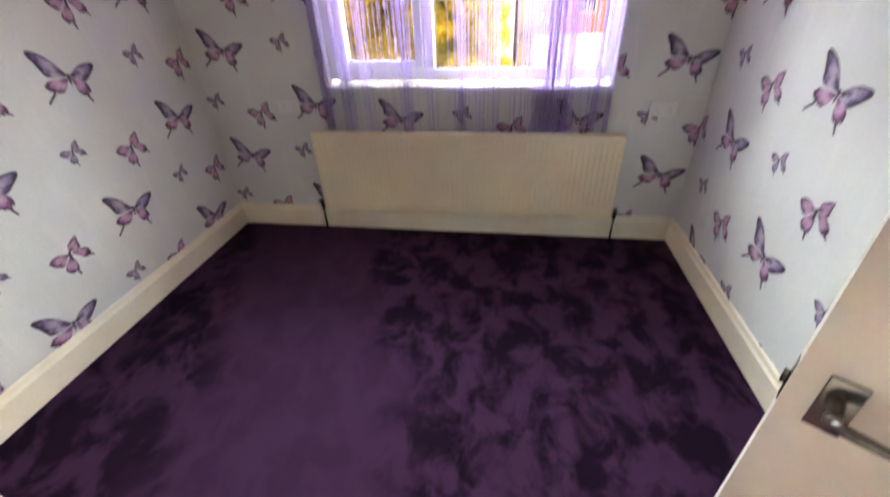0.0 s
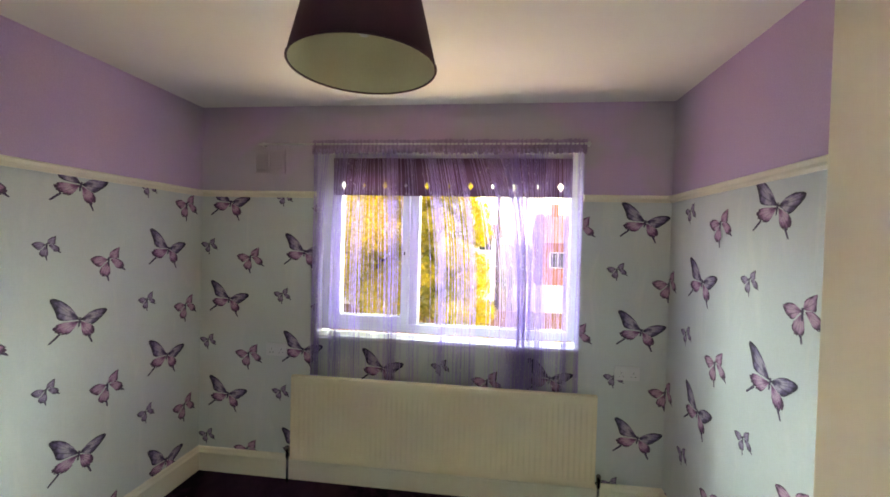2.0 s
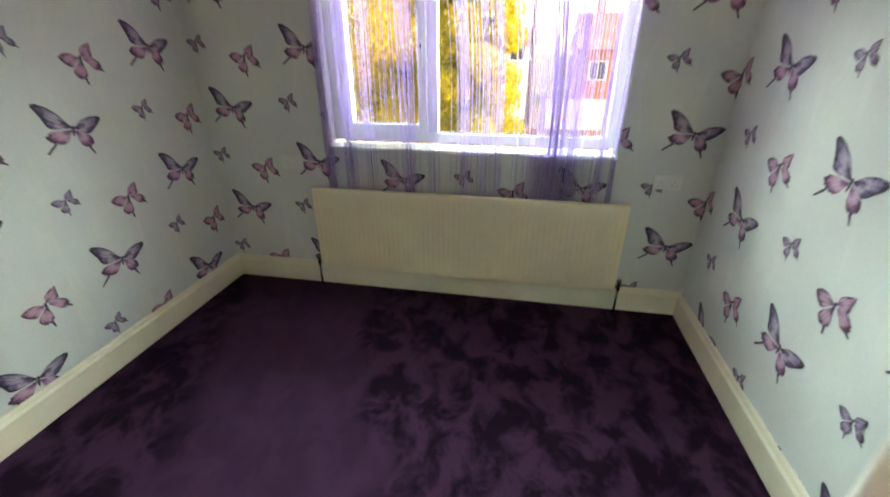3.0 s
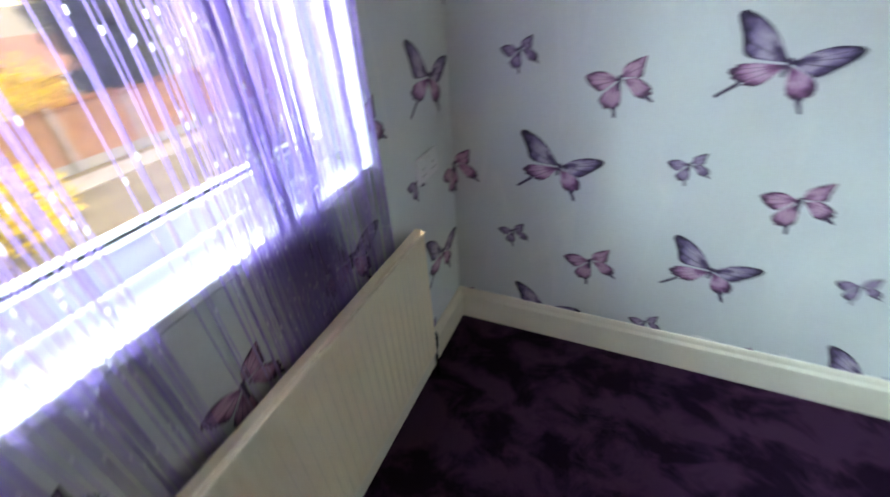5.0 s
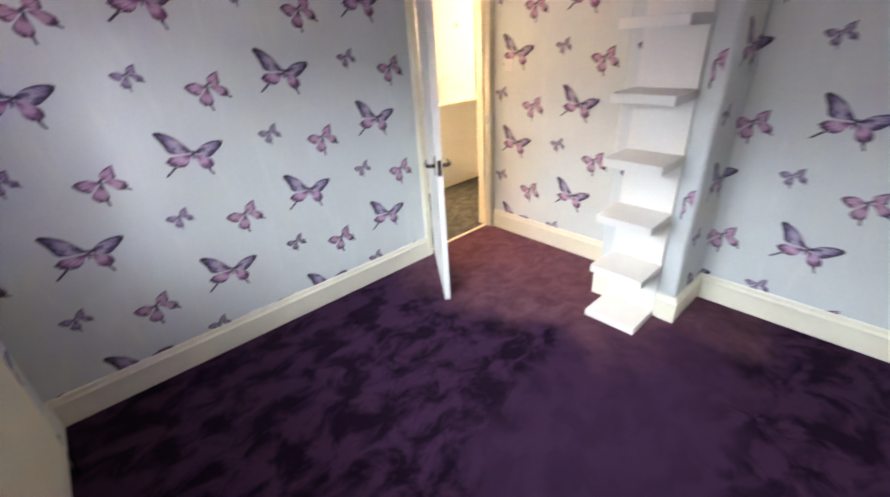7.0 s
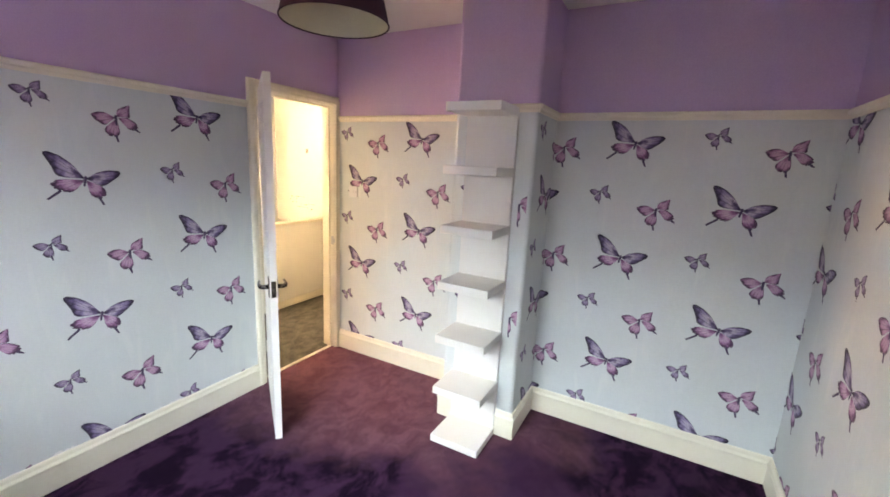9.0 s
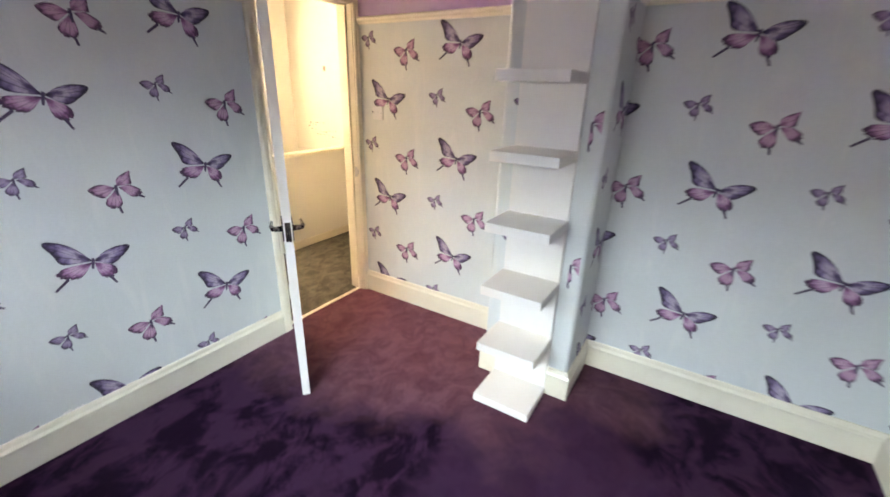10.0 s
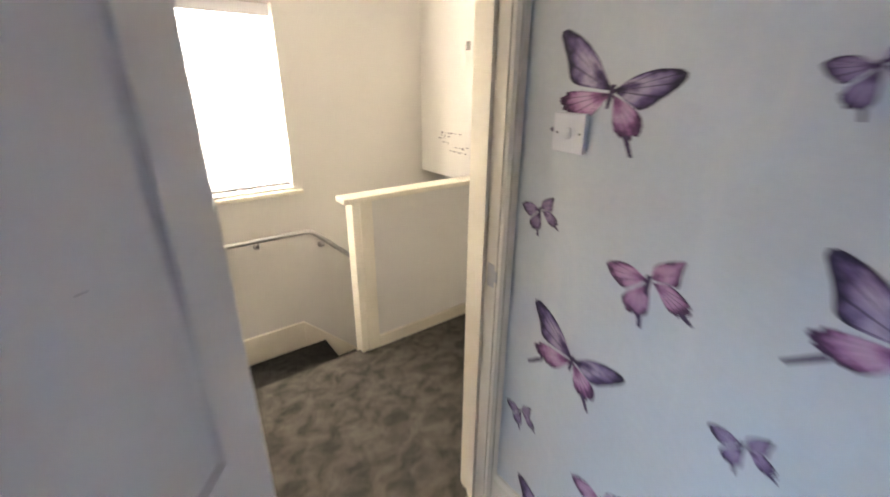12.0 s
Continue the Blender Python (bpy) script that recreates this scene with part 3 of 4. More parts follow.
def paper(parent, origin, right, normal, rects, first, step, drop, repeat):
    """Hangs the print on a wall: u runs along right from origin, z up; rects (u0, u1, z0, z1) are the papered fields."""
    right, normal = Vector(right), Vector(normal)
    base = Matrix((right, Vector((0, 0, 1)), normal)).transposed().to_4x4()
    for kind, (du, dz) in OFFSETS.items():
        for i in range(-9, 10):
            for j in range(-4, 6):
                u = first[0] + du + i * step
                z = first[1] + dz + j * repeat + (drop if i % 2 else 0)
                r = REACH[kind]
                for u0, u1, z0, z1 in rects:
                    if u + r < u0 or u - r > u1 or z + r < z0 or z - r > z1:
                        continue
                    me = MOTIFS[kind]
                    if u - r < u0 or u + r > u1 or z - r < z0 or z + r > z1:
                        bm = bmesh.new()
                        bm.from_mesh(me)
                        for co, no in (((u0 - u, 0, 0), (-1, 0, 0)), ((u1 - u, 0, 0), (1, 0, 0)), ((0, z0 - z, 0), (0, -1, 0)), ((0, z1 - z, 0), (0, 1, 0))):
                            bmesh.ops.bisect_plane(bm, geom=bm.verts[:] + bm.edges[:] + bm.faces[:], plane_co=co, plane_no=no, clear_outer=True)
                        if len(bm.faces) < 3:
                            bm.free()
                            continue
                        me = bpy.data.meshes.new(kind + "_butterfly_cut")
                        bm.to_mesh(me)
                        bm.free()
                        for m in MOTIFS[kind].materials:
                            me.materials.append(m)
                    ob = new("butterfly_print", me)
                    ob.matrix_world = Matrix.Translation(Vector(origin) + right * u + Vector((0, 0, z)) + normal * 0.0015) @ base
                    ob.parent = parent


S0 = 0.15
paper(wall_east, (0, 0, 0), (0, -1, 0), (-1, 0, 0), [(0, -DY1 - 0.062, S0, RAIL)], (2.0, 1.124), 0.535, -0.334, 0.652)
paper(wall_south, (0, -L, 0), (-1, 0, 0), (0, 1, 0), [(0, -PX1, S0, RAIL)], (0.780, 1.104), 0.530, -0.320, 0.648)
paper(wall_south, (0, -L, 0), (-1, 0, 0), (0, 1, 0), [(-PX0, W, S0, RAIL)], (2.156, 1.112), 0.53, -0.321, 0.640)
paper(wall_north, (0, 0, 0), (1, 0, 0), (0, -1, 0), [(-W, WX0, S0, RAIL), (WX0, -2.03, S0, WZ0)], (-2.815, 1.185), 0.53, -0.318, 0.651)
paper(wall_north, (0, 0, 0), (1, 0, 0), (0, -1, 0), [(-2.03, WX1, S0, WZ0), (WX1, 0, S0, RAIL)], (-0.150, 1.104), 0.53, -0.322, 0.652)
paper(wall_west, (-W, 0, 0), (0, 1, 0), (1, 0, 0), [(-L, 0, S0, RAIL)], (-0.832, 1.185), 0.541, -0.318, 0.655)
paper(wall_chimney, (0, PY, 0), (-1, 0, 0), (0, 1, 0), [(-PX1 + 0.02, 1.328, S0, RAIL), (1.648, -PX0 - 0.02, S0, RAIL)], (1.507, 1.10), 0.53, -0.328, 0.645)
paper(wall_chimney, (PX0, 0, 0), (0, -1, 0), (-1, 0, 0), [(-PY + 0.02, L, S0, RAIL)], (2.994, 0.793), 0.53, -0.328, 0.648)

# ---- the window ----
FY = 0.10  # inner face of the frame
window = thing("window_1", (WX0, FY, WZ0), "white plastic window with an opening side light and a fixed pane", "window", kind="structure")
FW = 0.055
FZ0, FZ1 = WZ0 + 0.045, WZ1
MX = -1.566  # mullion centre
boxes("window_frame", M_UPVC, window, (WX0, WX0 + FW + 0.03, FY, FY + 0.07, FZ0, FZ1), (WX1 - FW, WX1, FY, FY + 0.07, FZ0, FZ1),
      (WX0 + FW + 0.03, WX1 - FW, FY, FY + 0.07, FZ0, FZ0 + 0.06), (WX0 + FW + 0.03, WX1 - FW, FY, FY + 0.07, FZ1 - FW, FZ1),
      (MX - 0.03, MX + 0.03, FY, FY + 0.07, FZ0 + 0.06, FZ1 - FW), bevel=0.006)
sx0, sx1, sz0, sz1 = WX0 + FW + 0.03, MX - 0.03, FZ0 + 0.06, FZ1 - FW
sash = boxes("sash", M_UPVC, window, (sx0, sx0 + 0.055, FY - 0.018, FY + 0.05, sz0, sz1), (sx1 - 0.05, sx1, FY - 0.018, FY + 0.05, sz0, sz1),
             (sx0 + 0.055, sx1 - 0.05, FY - 0.018, FY + 0.05, sz0, sz0 + 0.05), (sx0 + 0.055, sx1 - 0.05, FY - 0.018, FY + 0.05, sz1 - 0.05, sz1), bevel=0.006)
bm = bmesh.new()
box(bm, sx1 - 0.036, sx1 - 0.014, FY - 0.030, FY - 0.018, 1.50, 1.56, bevel=0.004)
box(bm, sx1 - 0.033, sx1 - 0.017, FY - 0.048, FY - 0.032, 1.42, 1.55, bevel=0.005)
handle = part("window_handle", bm, M_UPVC, sash, "small white window handle")
boxes("handle_lock", M_DARK, handle, (sx1 - 0.029, sx1 - 0.021, FY - 0.050, FY - 0.046, 1.515, 1.535), label="dark lock button")
for x0, x1, z0, z1 in ((sx0 + 0.05, sx1 - 0.045, sz0 + 0.045, sz1 - 0.045), (MX + 0.03, WX1 - FW, FZ0 + 0.06, FZ1 - FW)):
    pane = boxes("pane", M_GLASS, window, (x0, x1, FY + 0.026, FY + 0.032, z0, z1))
    pane.visible_shadow = False
gask = boxes("gasket", M_DARK, window, (MX + 0.03, WX1 - FW, FY + 0.018, FY + 0.024, FZ0 + 0.06, FZ0 + 0.066), (sx0 + 0.055, sx1 - 0.05, FY - 0.002, FY + 0.003, sz0 + 0.05, sz0 + 0.056))
bm = bmesh.new()
box(bm, WX0 + 0.002, WX1 - 0.002, -0.005, FY + 0.06, WZ0 + 0.002, WZ0 + 0.026, bevel=0.006)
part("window_sill", bm, M_UPVC, window, "glossy white inner sill board")
reveal = boxes("window_reveal", M_UPVC, window, (WX0 - 0.0, WX0 + 0.006, 0.0, FY, WZ0 + 0.026, WZ1 - 0.006), (WX1 - 0.006, WX1, 0.0, FY, WZ0 + 0.026, WZ1 - 0.006), (WX0, WX1, 0.0, FY, WZ1 - 0.006, WZ1))

# pelmet-length roller blind with cut-outs along its hem
BX0, BX1, BZ0, BZ1, BY = WX0 + 0.09, WX1 - 0.06, 1.902, 2.152, 0.055
blind = thing("roller_blind", ((BX0 + BX1) / 2, BY, BZ1), "short plum roller blind with diamond cut-outs above its hem", "blind")
bm = bmesh.new()
lathe(bm, [(0.001, 0), (0.018, 0), (0.018, BX1 - BX0), (0.001, BX1 - BX0)], (BX0, BY + 0.012, BZ1 + 0.006), "x", 14)
part("roller", bm, M_UPVC, blind, "white roller tube")
bm = bmesh.new()
HOLE_Z, count = 1.968, 11
pitch = (BX1 - BX0) / count
for i in range(count):
    cx = BX0 + (i + 0.5) * pitch
    half = (0.021, 0.029) if i % 2 == 0 else (0.012, 0.017)
    lobes = []
    for k in range(16):  # four-pointed cut-out with soft notches
        a = 2 * math.pi * k / 16
        r = 1.0 if k % 4 == 0 else (0.72 if k % 4 == 2 else 0.66)
        lobes.append(bm.verts.new((cx + half[0] * r * math.sin(a), BY, HOLE_Z + half[1] * r * math.cos(a))))
    x0, x1 = cx - pitch / 2, cx + pitch / 2
    out = []
    for k in range(16):
        a = 2 * math.pi * k / 16
        s, c = math.sin(a), math.cos(a)
        m = max(abs(s), abs(c))
        out.append(bm.verts.new((cx + pitch / 2 * s / m, BY, HOLE_Z + 0.045 * c / m)))
    for k in range(16):
        bm.faces.new((lobes[k], lobes[(k + 1) % 16], out[(k + 1) % 16], out[k]))
    for z0, z1 in ((HOLE_Z + 0.045, BZ1), (BZ0, HOLE_Z - 0.045)):
        bm.faces.new([bm.verts.new(p) for p in ((x0, BY, z0), (x1, BY, z0), (x1, BY, z1), (x0, BY, z1))])
bmesh.ops.remove_doubles(bm, verts=bm.verts, dist=0.0005)
cloth = part("blind_cloth", bm, M_BLIND, blind)
solid = cloth.modifiers.new("thickness", "SOLIDIFY")
solid.thickness = 0.0012
boxes("hem_bar", M_BLIND, blind, (BX0, BX1, BY - 0.004, BY - 0.0012, BZ0, BZ0 + 0.018))

# ---- string curtain on its rod ----
curtain = thing("string_curtain", (-1.37, -0.035, 2.25), "lilac string curtain with silver lurex, gathered in bunches on a rod", "curtain")
ROD_Z, CY = 2.222, -0.020
bm = bmesh.new()
tube(bm, [(-2.61, CY, ROD_Z), (-0.478, CY, ROD_Z)], 0.006, 10)
part("curtain_rod", bm, M_UPVC, curtain, "thin white curtain rod")
for x in (-2.57, -0.492):
    boxes("rod_bracket", M_UPVC, curtain, (x - 0.008, x + 0.008, CY - 0.008, -0.001, ROD_Z - 0.015, ROD_Z + 0.012), bevel=0.002)
rnd = random.Random(11)
BUNCHES = [(-2.19, 0.035, 46), (-2.07, 0.05, 30), (-1.94, 0.03, 14), (-1.70, 0.055, 34), (-1.55, 0.03, 10), (-1.36, 0.05, 24), (-1.20, 0.06, 28), (-0.99, 0.03, 8),
           (-0.83, 0.115, 165), (-0.60, 0.03, 26), (-0.53, 0.015, 16)]
feet = []
for c, s, k in BUNCHES:
    feet += [min(-0.515, max(-2.215, rnd.gauss(c, s * 0.6))) for _ in range(k)]
feet += [rnd.uniform(-2.215, -0.515) for _ in range(42)]
bm, glints = bmesh.new(), bmesh.new()
for i, x_low in enumerate(sorted(feet)):
    x_top = 0.55 * x_low + 0.45 * (-2.225 + 1.72 * i / len(feet))
    y = CY + rnd.uniform(-0.007, 0.007)
    z_low = rnd.uniform(0.65, 0.715)
    r = rnd.uniform(0.0008, 0.0014)
    ph, amp = rnd.uniform(0, 6.3), rnd.uniform(0.001, 0.006)
    rows = []
    n = 13
    for k in range(n):
        t = k / (n - 1)
        ease = 1 - (1 - min(1, t * 1.6)) ** 2
        x = x_top + (x_low - x_top) * ease + amp * math.sin(ph + t * 7) * t
        z = ROD_Z - 0.03 + (z_low - ROD_Z + 0.03) * t
        yy = y + 0.004 * math.sin(ph * 2 + 5 * t)
        rows.append([bm.verts.new((x + r * math.cos(a), yy + r * math.sin(a), z)) for a in (0.5, 2.6, 4.7)])
        if rnd.random() < 0.4 and 0 < k < n - 1:
            d = r * 1.6
            zz = z + rnd.uniform(-0.05, 0.05)
            q = [glints.verts.new((x + dx * d, yy - d * 1.2 + dy * d, zz + dz)) for dx, dy, dz in ((-1, 0, 0), (1, 0, 0), (1, 0.3, 0.009), (-1, 0.3, 0.009))]
            glints.faces.new(q)
    for a, b in zip(rows, rows[1:]):
        for k in range(3):
            f = bm.faces.new((a[k], a[(k + 1) % 3], b[(k + 1) % 3], b[k]))
            f.smooth = True
tagged(part("string_fringe", bm, M_STRING, curtain), kind="stuff")
tagged(part("lurex_glint", glints, M_GLINT, curtain, "lurex flecks, white in place of their sparkle"), kind="stuff")
bm = bmesh.new()
rows = []
for k in range(221):  # ruched heading tape
    x = -2.235 + 1.735 * k / 220
    y = CY + 0.010 * math.sin(k * 1.9) + rnd.uniform(-0.003, 0.003)
    rows.append([bm.verts.new((x, y * f + CY * (1 - f), z)) for z, f in ((2.249 + rnd.uniform(-0.006, 0.006), 1.1), (2.222, 0.9), (2.194, 1.0), (2.165 + rnd.uniform(-0.012, 0.012), 1.3))])
for a, b in zip(rows, rows[1:]):
    for k in range(3):
        bm.faces.new((a[k], b[k], b[k + 1], a[k + 1])).smooth = True
part("heading", bm, M_HEAD, curtain, "gathered lilac heading")

# ---- radiator ----
RX0, RX1, RZ0, RZ1, RYB, RYF = -2.328, -0.403, 0.154, 0.713, -0.036, -0.066
radiator = thing("radiator", ((RX0 + RX1) / 2, RYF, RZ0), "long cream pressed-steel panel radiator under the window", "radiator")
bm = bmesh.new()
flutes, steps = 58, 8
zs = [(RZ0, 0.010), (RZ0 + 0.012, 0.0), (RZ0 + 0.042, 0.0), (RZ0 + 0.062, 1), (RZ1 - 0.062, 1), (RZ1 - 0.042, 0.0), (RZ1 - 0.010, 0.0), (RZ1, 0.008)]
grid = []
for k in range(flutes * steps + 1):
    x = RX0 + (RX1 - RX0) * k / (flutes * steps)
    wave = 0.5 - 0.5 * math.cos(2 * math.pi * k / steps)
    dip = 0.0044 * min(1, max(0, (wave - 0.25) * 2))
    grid.append([bm.verts.new((x, RYF + (dip if o == 1 else o), z)) for z, o in zs])
for a, b in zip(grid, grid[1:]):
    for k in range(len(zs) - 1):
        bm.faces.new((a[k], b[k], b[k + 1], a[k + 1])).smooth = True
back = [[bm.verts.new((x, RYB, z)) for z in (RZ0, RZ1)] for x in (RX0, RX1)]
bm.faces.new((back[0][0], back[0][1], back[1][1], back[1][0]))
bm.faces.new([g[0] for g in grid] + [back[1][0], back[0][0]])
bm.faces.new([g[-1] for g in grid][::-1] + [back[0][1], back[1][1]])
bm.faces.new(grid[0][::-1] + [back[0][0], back[0][1]])
bm.faces.new(grid[-1] + [back[1][1], back[1][0]])
part("radiator_panel", bm, M_RAD, radiator)
bm = bmesh.new()
tube(bm, [(RX0 + 0.004, RYF - 0.003, RZ1 - 0.006), (RX1 - 0.004, RYF - 0.003, RZ1 - 0.006)], 0.005, 8)
part("top_seam", bm, M_RAD, radiator)
for x in (RX0 + 0.25, RX1 - 0.25):
    boxes("wall_bracket", M_RAD, radiator, (x - 0.015, x + 0.015, RYB, -0.002, RZ0 + 0.05, RZ1 - 0.1))
for x, s in ((RX0, -1), (RX1, 1)):
    bm = bmesh.new()
    tube(bm, [(x - s * 0.004, -0.050, RZ0 + 0.03), (x + s * 0.022, -0.050, RZ0 + 0.03)], 0.009, 10)
    lathe(bm, [(0.001, -0.028), (0.009, -0.028), (0.012, -0.016), (0.012, 0.016), (0.014, 0.02), (0.014, 0.045), (0.010, 0.052), (0.001, 0.052)], (x + s * 0.024, -0.050, RZ0 + 0.03), "z", 14)
    tube(bm, [(x + s * 0.024, -0.050, RZ0 + 0.004), (x + s * 0.024, -0.050, 0.001)], 0.0075, 10)
    part("radiator_valve", bm, M_CHROME, radiator, "chrome valve and pipe tail")


# ---- sockets, switch, vent ----
def double_socket(x0, z0):
    t = thing("double_socket", (x0 + 0.073, -0.008, z0), "white plastic double power socket on the papered wall", "socket", "double sockets")
    boxes("faceplate", M_UPVC, t, (x0, x0 + 0.146, -0.010, -0.0005, z0, z0 + 0.086), bevel=0.003)
    for sx in (0.038, 0.108):
        boxes("rocker", M_UPVC, t, (x0 + sx - 0.006 + (0.02 if sx < 0.07 else -0.02), x0 + sx + 0.006 + (0.02 if sx < 0.07 else -0.02), -0.013, -0.0102, z0 + 0.055, z0 + 0.075), bevel=0.001)
        for dx, dz, w, h in ((0, 0.046, 0.003, 0.008), (-0.011, 0.024, 0.006, 0.003), (0.011, 0.024, 0.006, 0.003)):
            boxes("pin_hole", M_DARK, t, (x0 + sx + dx - w / 2, x0 + sx + dx + w / 2, -0.0112, -0.0102, z0 + dz - h / 2, z0 + dz + h / 2))


double_socket(-2.537, 0.818)
double_socket(-0.296, 0.802)
switch = thing("light_switch", (-0.185, -L + 0.01, 1.305), "white plastic single light switch beside the doorway", "switch")
boxes("faceplate", M_UPVC, switch, (-0.208, -0.122, -L + 0.0005, -L + 0.011, 1.302, 1.388), bevel=0.003)
boxes("rocker", M_UPVC, switch, (-0.172, -0.158, -L + 0.011, -L + 0.015, 1.333, 1.357), bevel=0.001)
for x in (-0.195, -0.135):
    boxes("screw", M_DARK, switch, (x - 0.002, x + 0.002, -L + 0.011, -L + 0.0125, 1.343, 1.347))

for x, z in ((-1.152, 1.397), (-1.160, 0.749), (-1.169, 0.261)):
    plug = thing("wall_plug", (x, -L, z), "dark empty screw plug set in the papered wall", "wall plug", "old wall plugs")
    bm = bmesh.new()
    lathe(bm, [(0.0015, 0.0005), (0.006, 0.0005), (0.005, 0.003), (0.0025, 0.003), (0.002, 0.0015), (0.0005, 0.0015)], (x, -L, z), "y", 10)
    part("plug_collar", bm, M_DARK, plug)

vent = thing("wall_vent", (-2.585, -0.006, 2.06), "square louvred air vent painted over in lilac", "vent")
VX0, VX1, VZ0, VZ1 = -2.652, -2.425, 2.030, 2.195
boxes("vent_frame", M_LILAC, vent, (VX0, VX0 + 0.02, -0.012, -0.001, VZ0, VZ1), (VX1 - 0.02, VX1, -0.012, -0.001, VZ0, VZ1), (VX0 + 0.02, VX1 - 0.02, -0.012, -0.001, VZ0, VZ0 + 0.02),
      (VX0 + 0.02, VX1 - 0.02, -0.012, -0.001, VZ1 - 0.02, VZ1), ((VX0 + VX1) / 2 - 0.006, (VX0 + VX1) / 2 + 0.006, -0.012, -0.001, VZ0 + 0.02, VZ1 - 0.02))
for k in range(7):
    z = VZ0 + 0.028 + k * 0.0175
    bm = bmesh.new()
    q = [(VX0 + 0.02, -0.001, z + 0.012), (VX1 - 0.02, -0.001, z + 0.012), (VX1 - 0.02, -0.010, z), (VX0 + 0.02, -0.010, z)]
    lo = [bm.verts.new(p) for p in q]
    hi = [bm.verts.new((p[0], p[1], p[2] + 0.003)) for p in q]
    bm.faces.new(lo[::-1]), bm.faces.new(hi)
    for a in range(4):
        bm.faces.new((lo[a], lo[(a + 1) % 4], hi[(a + 1) % 4], hi[a]))
    part("louvre", bm, M_LILAC, vent)

# ---- ceiling lamp ----
LX, LY, LZ = -1.35, -1.655, 2.017
lamp = thing("pendant_lamp", (LX, LY, H), "unlit pendant with a tapered plum cloth shade and cream lining", "lamp")
bm = bmesh.new()
for r0, r1, slot in ((0.171, 0.119, 0), (0.1685, 0.1165, 1)):
    ra, rb = [], []
    for k in range(64):
        a = 2 * math.pi * k / 64
        ra.append(bm.verts.new((LX + r0 * math.cos(a), LY + r0 * math.sin(a), LZ)))
        rb.append(bm.verts.new((LX + r1 * math.cos(a), LY + r1 * math.sin(a), LZ + 0.215)))
    for k in range(64):
        f = bm.faces.new((ra[k], ra[(k + 1) % 64], rb[(k + 1) % 64], rb[k]))
        f.material_index, f.smooth = slot, True
rims = []
for z, r in ((LZ, 0.170), (LZ + 0.215, 0.118)):
    ring = [(LX + r * math.cos(2 * math.pi * k / 48), LY + r * math.sin(2 * math.pi * k / 48), z) for k in range(49)]
    bm2 = bmesh.new()
    tube(bm2, ring, 0.0028, 6)
    rims.append(bm2)
shade = part("shade", bm, [M_SHADE, M_LINING], lamp, "plum cloth shade, cream inside")
for bm2 in rims:
    part("rim", bm2, M_SHADE, shade)
bm = bmesh.new()
for k in range(3):
    a = 2 * math.pi * k / 3 + 0.4
    tube(bm, [(LX + 0.02 * math.cos(a), LY + 0.02 * math.sin(a), LZ + 0.16), (LX + 0.117 * math.cos(a), LY + 0.117 * math.sin(a), LZ + 0.212)], 0.002, 6)
part("spider", bm, M_UPVC, lamp, "white wire carrier")
bm = bmesh.new()
lathe(bm, [(0.001, 0.11), (0.012, 0.11), (0.018, 0.13), (0.021, 0.135), (0.021, 0.18), (0.012, 0.20), (0.004, 0.215), (0.001, 0.215)], (LX, LY, LZ), "z", 16)
part("lamp_holder", bm, M_UPVC, lamp)
bm = bmesh.new()
lathe(bm, [(0.001, 0.072), (0.010, 0.075), (0.018, 0.085), (0.020, 0.095), (0.016, 0.11), (0.012, 0.118), (0.001, 0.119)], (LX, LY, LZ), "z", 18)
part("bulb", bm, M_UPVC, lamp, "unlit white bulb")
bm = bmesh.new()
tube(bm, [(LX, LY, LZ + 0.21), (LX, LY, H - 0.02)], 0.003, 6)
part("flex", bm, M_UPVC, lamp)
bm = bmesh.new()
lathe(bm, [(0.001, -0.03), (0.012, -0.028), (0.034, -0.012), (0.04, -0.0005), (0.001, -0.0005)], (LX, LY, H), "z", 24)
part("ceiling_rose", bm, M_UPVC, lamp)

# ---- the doorway and its door ----
doorway = thing("door_1", (0, DY1, 0), "doorway lining with cream gloss architraves", "door frame", kind="structure")
ARCH = [(0, 0), (0.012, 0), (0.018, 0.010), (0.016, 0.022), (0.022, 0.034), (0.022, 0.052), (0.014, 0.060), (0, 0.060)]


def architrave_leg(y, s, w, face, out):
    bm = bmesh.new()
    prof = [(o, min(a, w)) for o, a in ARCH]
    vs = [[bm.verts.new((face + out * o, y + s * a, z + (a if z > 1 else 0))) for o, a in prof] for z in (0.0, DZ)]
    k = len(prof)
    for i in range(k):
        bm.faces.new((vs[0][i], vs[0][(i + 1) % k], vs[1][(i + 1) % k], vs[1][i]))
    bm.faces.new(vs[0]), bm.faces.new(vs[1])
    bmesh.ops.remove_doubles(bm, verts=bm.verts, dist=0.0001)
    part("architrave", bm, M_GLOSS, doorway)


for face, out in ((-0.0005, -1), (0.1205, 1)):
    architrave_leg(DY1, 1, 0.06, face, out)
    architrave_leg(DY0, -1, 0.036, face, out)
    bm = bmesh.new()
    vs = [[bm.verts.new((face + out * o, y + s * a, DZ + a)) for o, a in ARCH] for y, s in ((DY0, -0.6), (DY1, 1))]
    for i in range(len(ARCH)):
        bm.faces.new((vs[0][i], vs[0][(i + 1) % 8], vs[1][(i + 1) % 8], vs[1][i]))
    bm.faces.new(vs[0]), bm.faces.new(vs[1])
    part("architrave_head", bm, M_GLOSS, doorway)
boxes("jamb", M_GLOSS, doorway, (0.0, 0.12, DY1 - 0.004, DY1, 0, DZ - 0.004))
boxes("jamb", M_GLOSS, doorway, (0.0, 0.12, DY0, DY0 + 0.004, 0, DZ - 0.004))
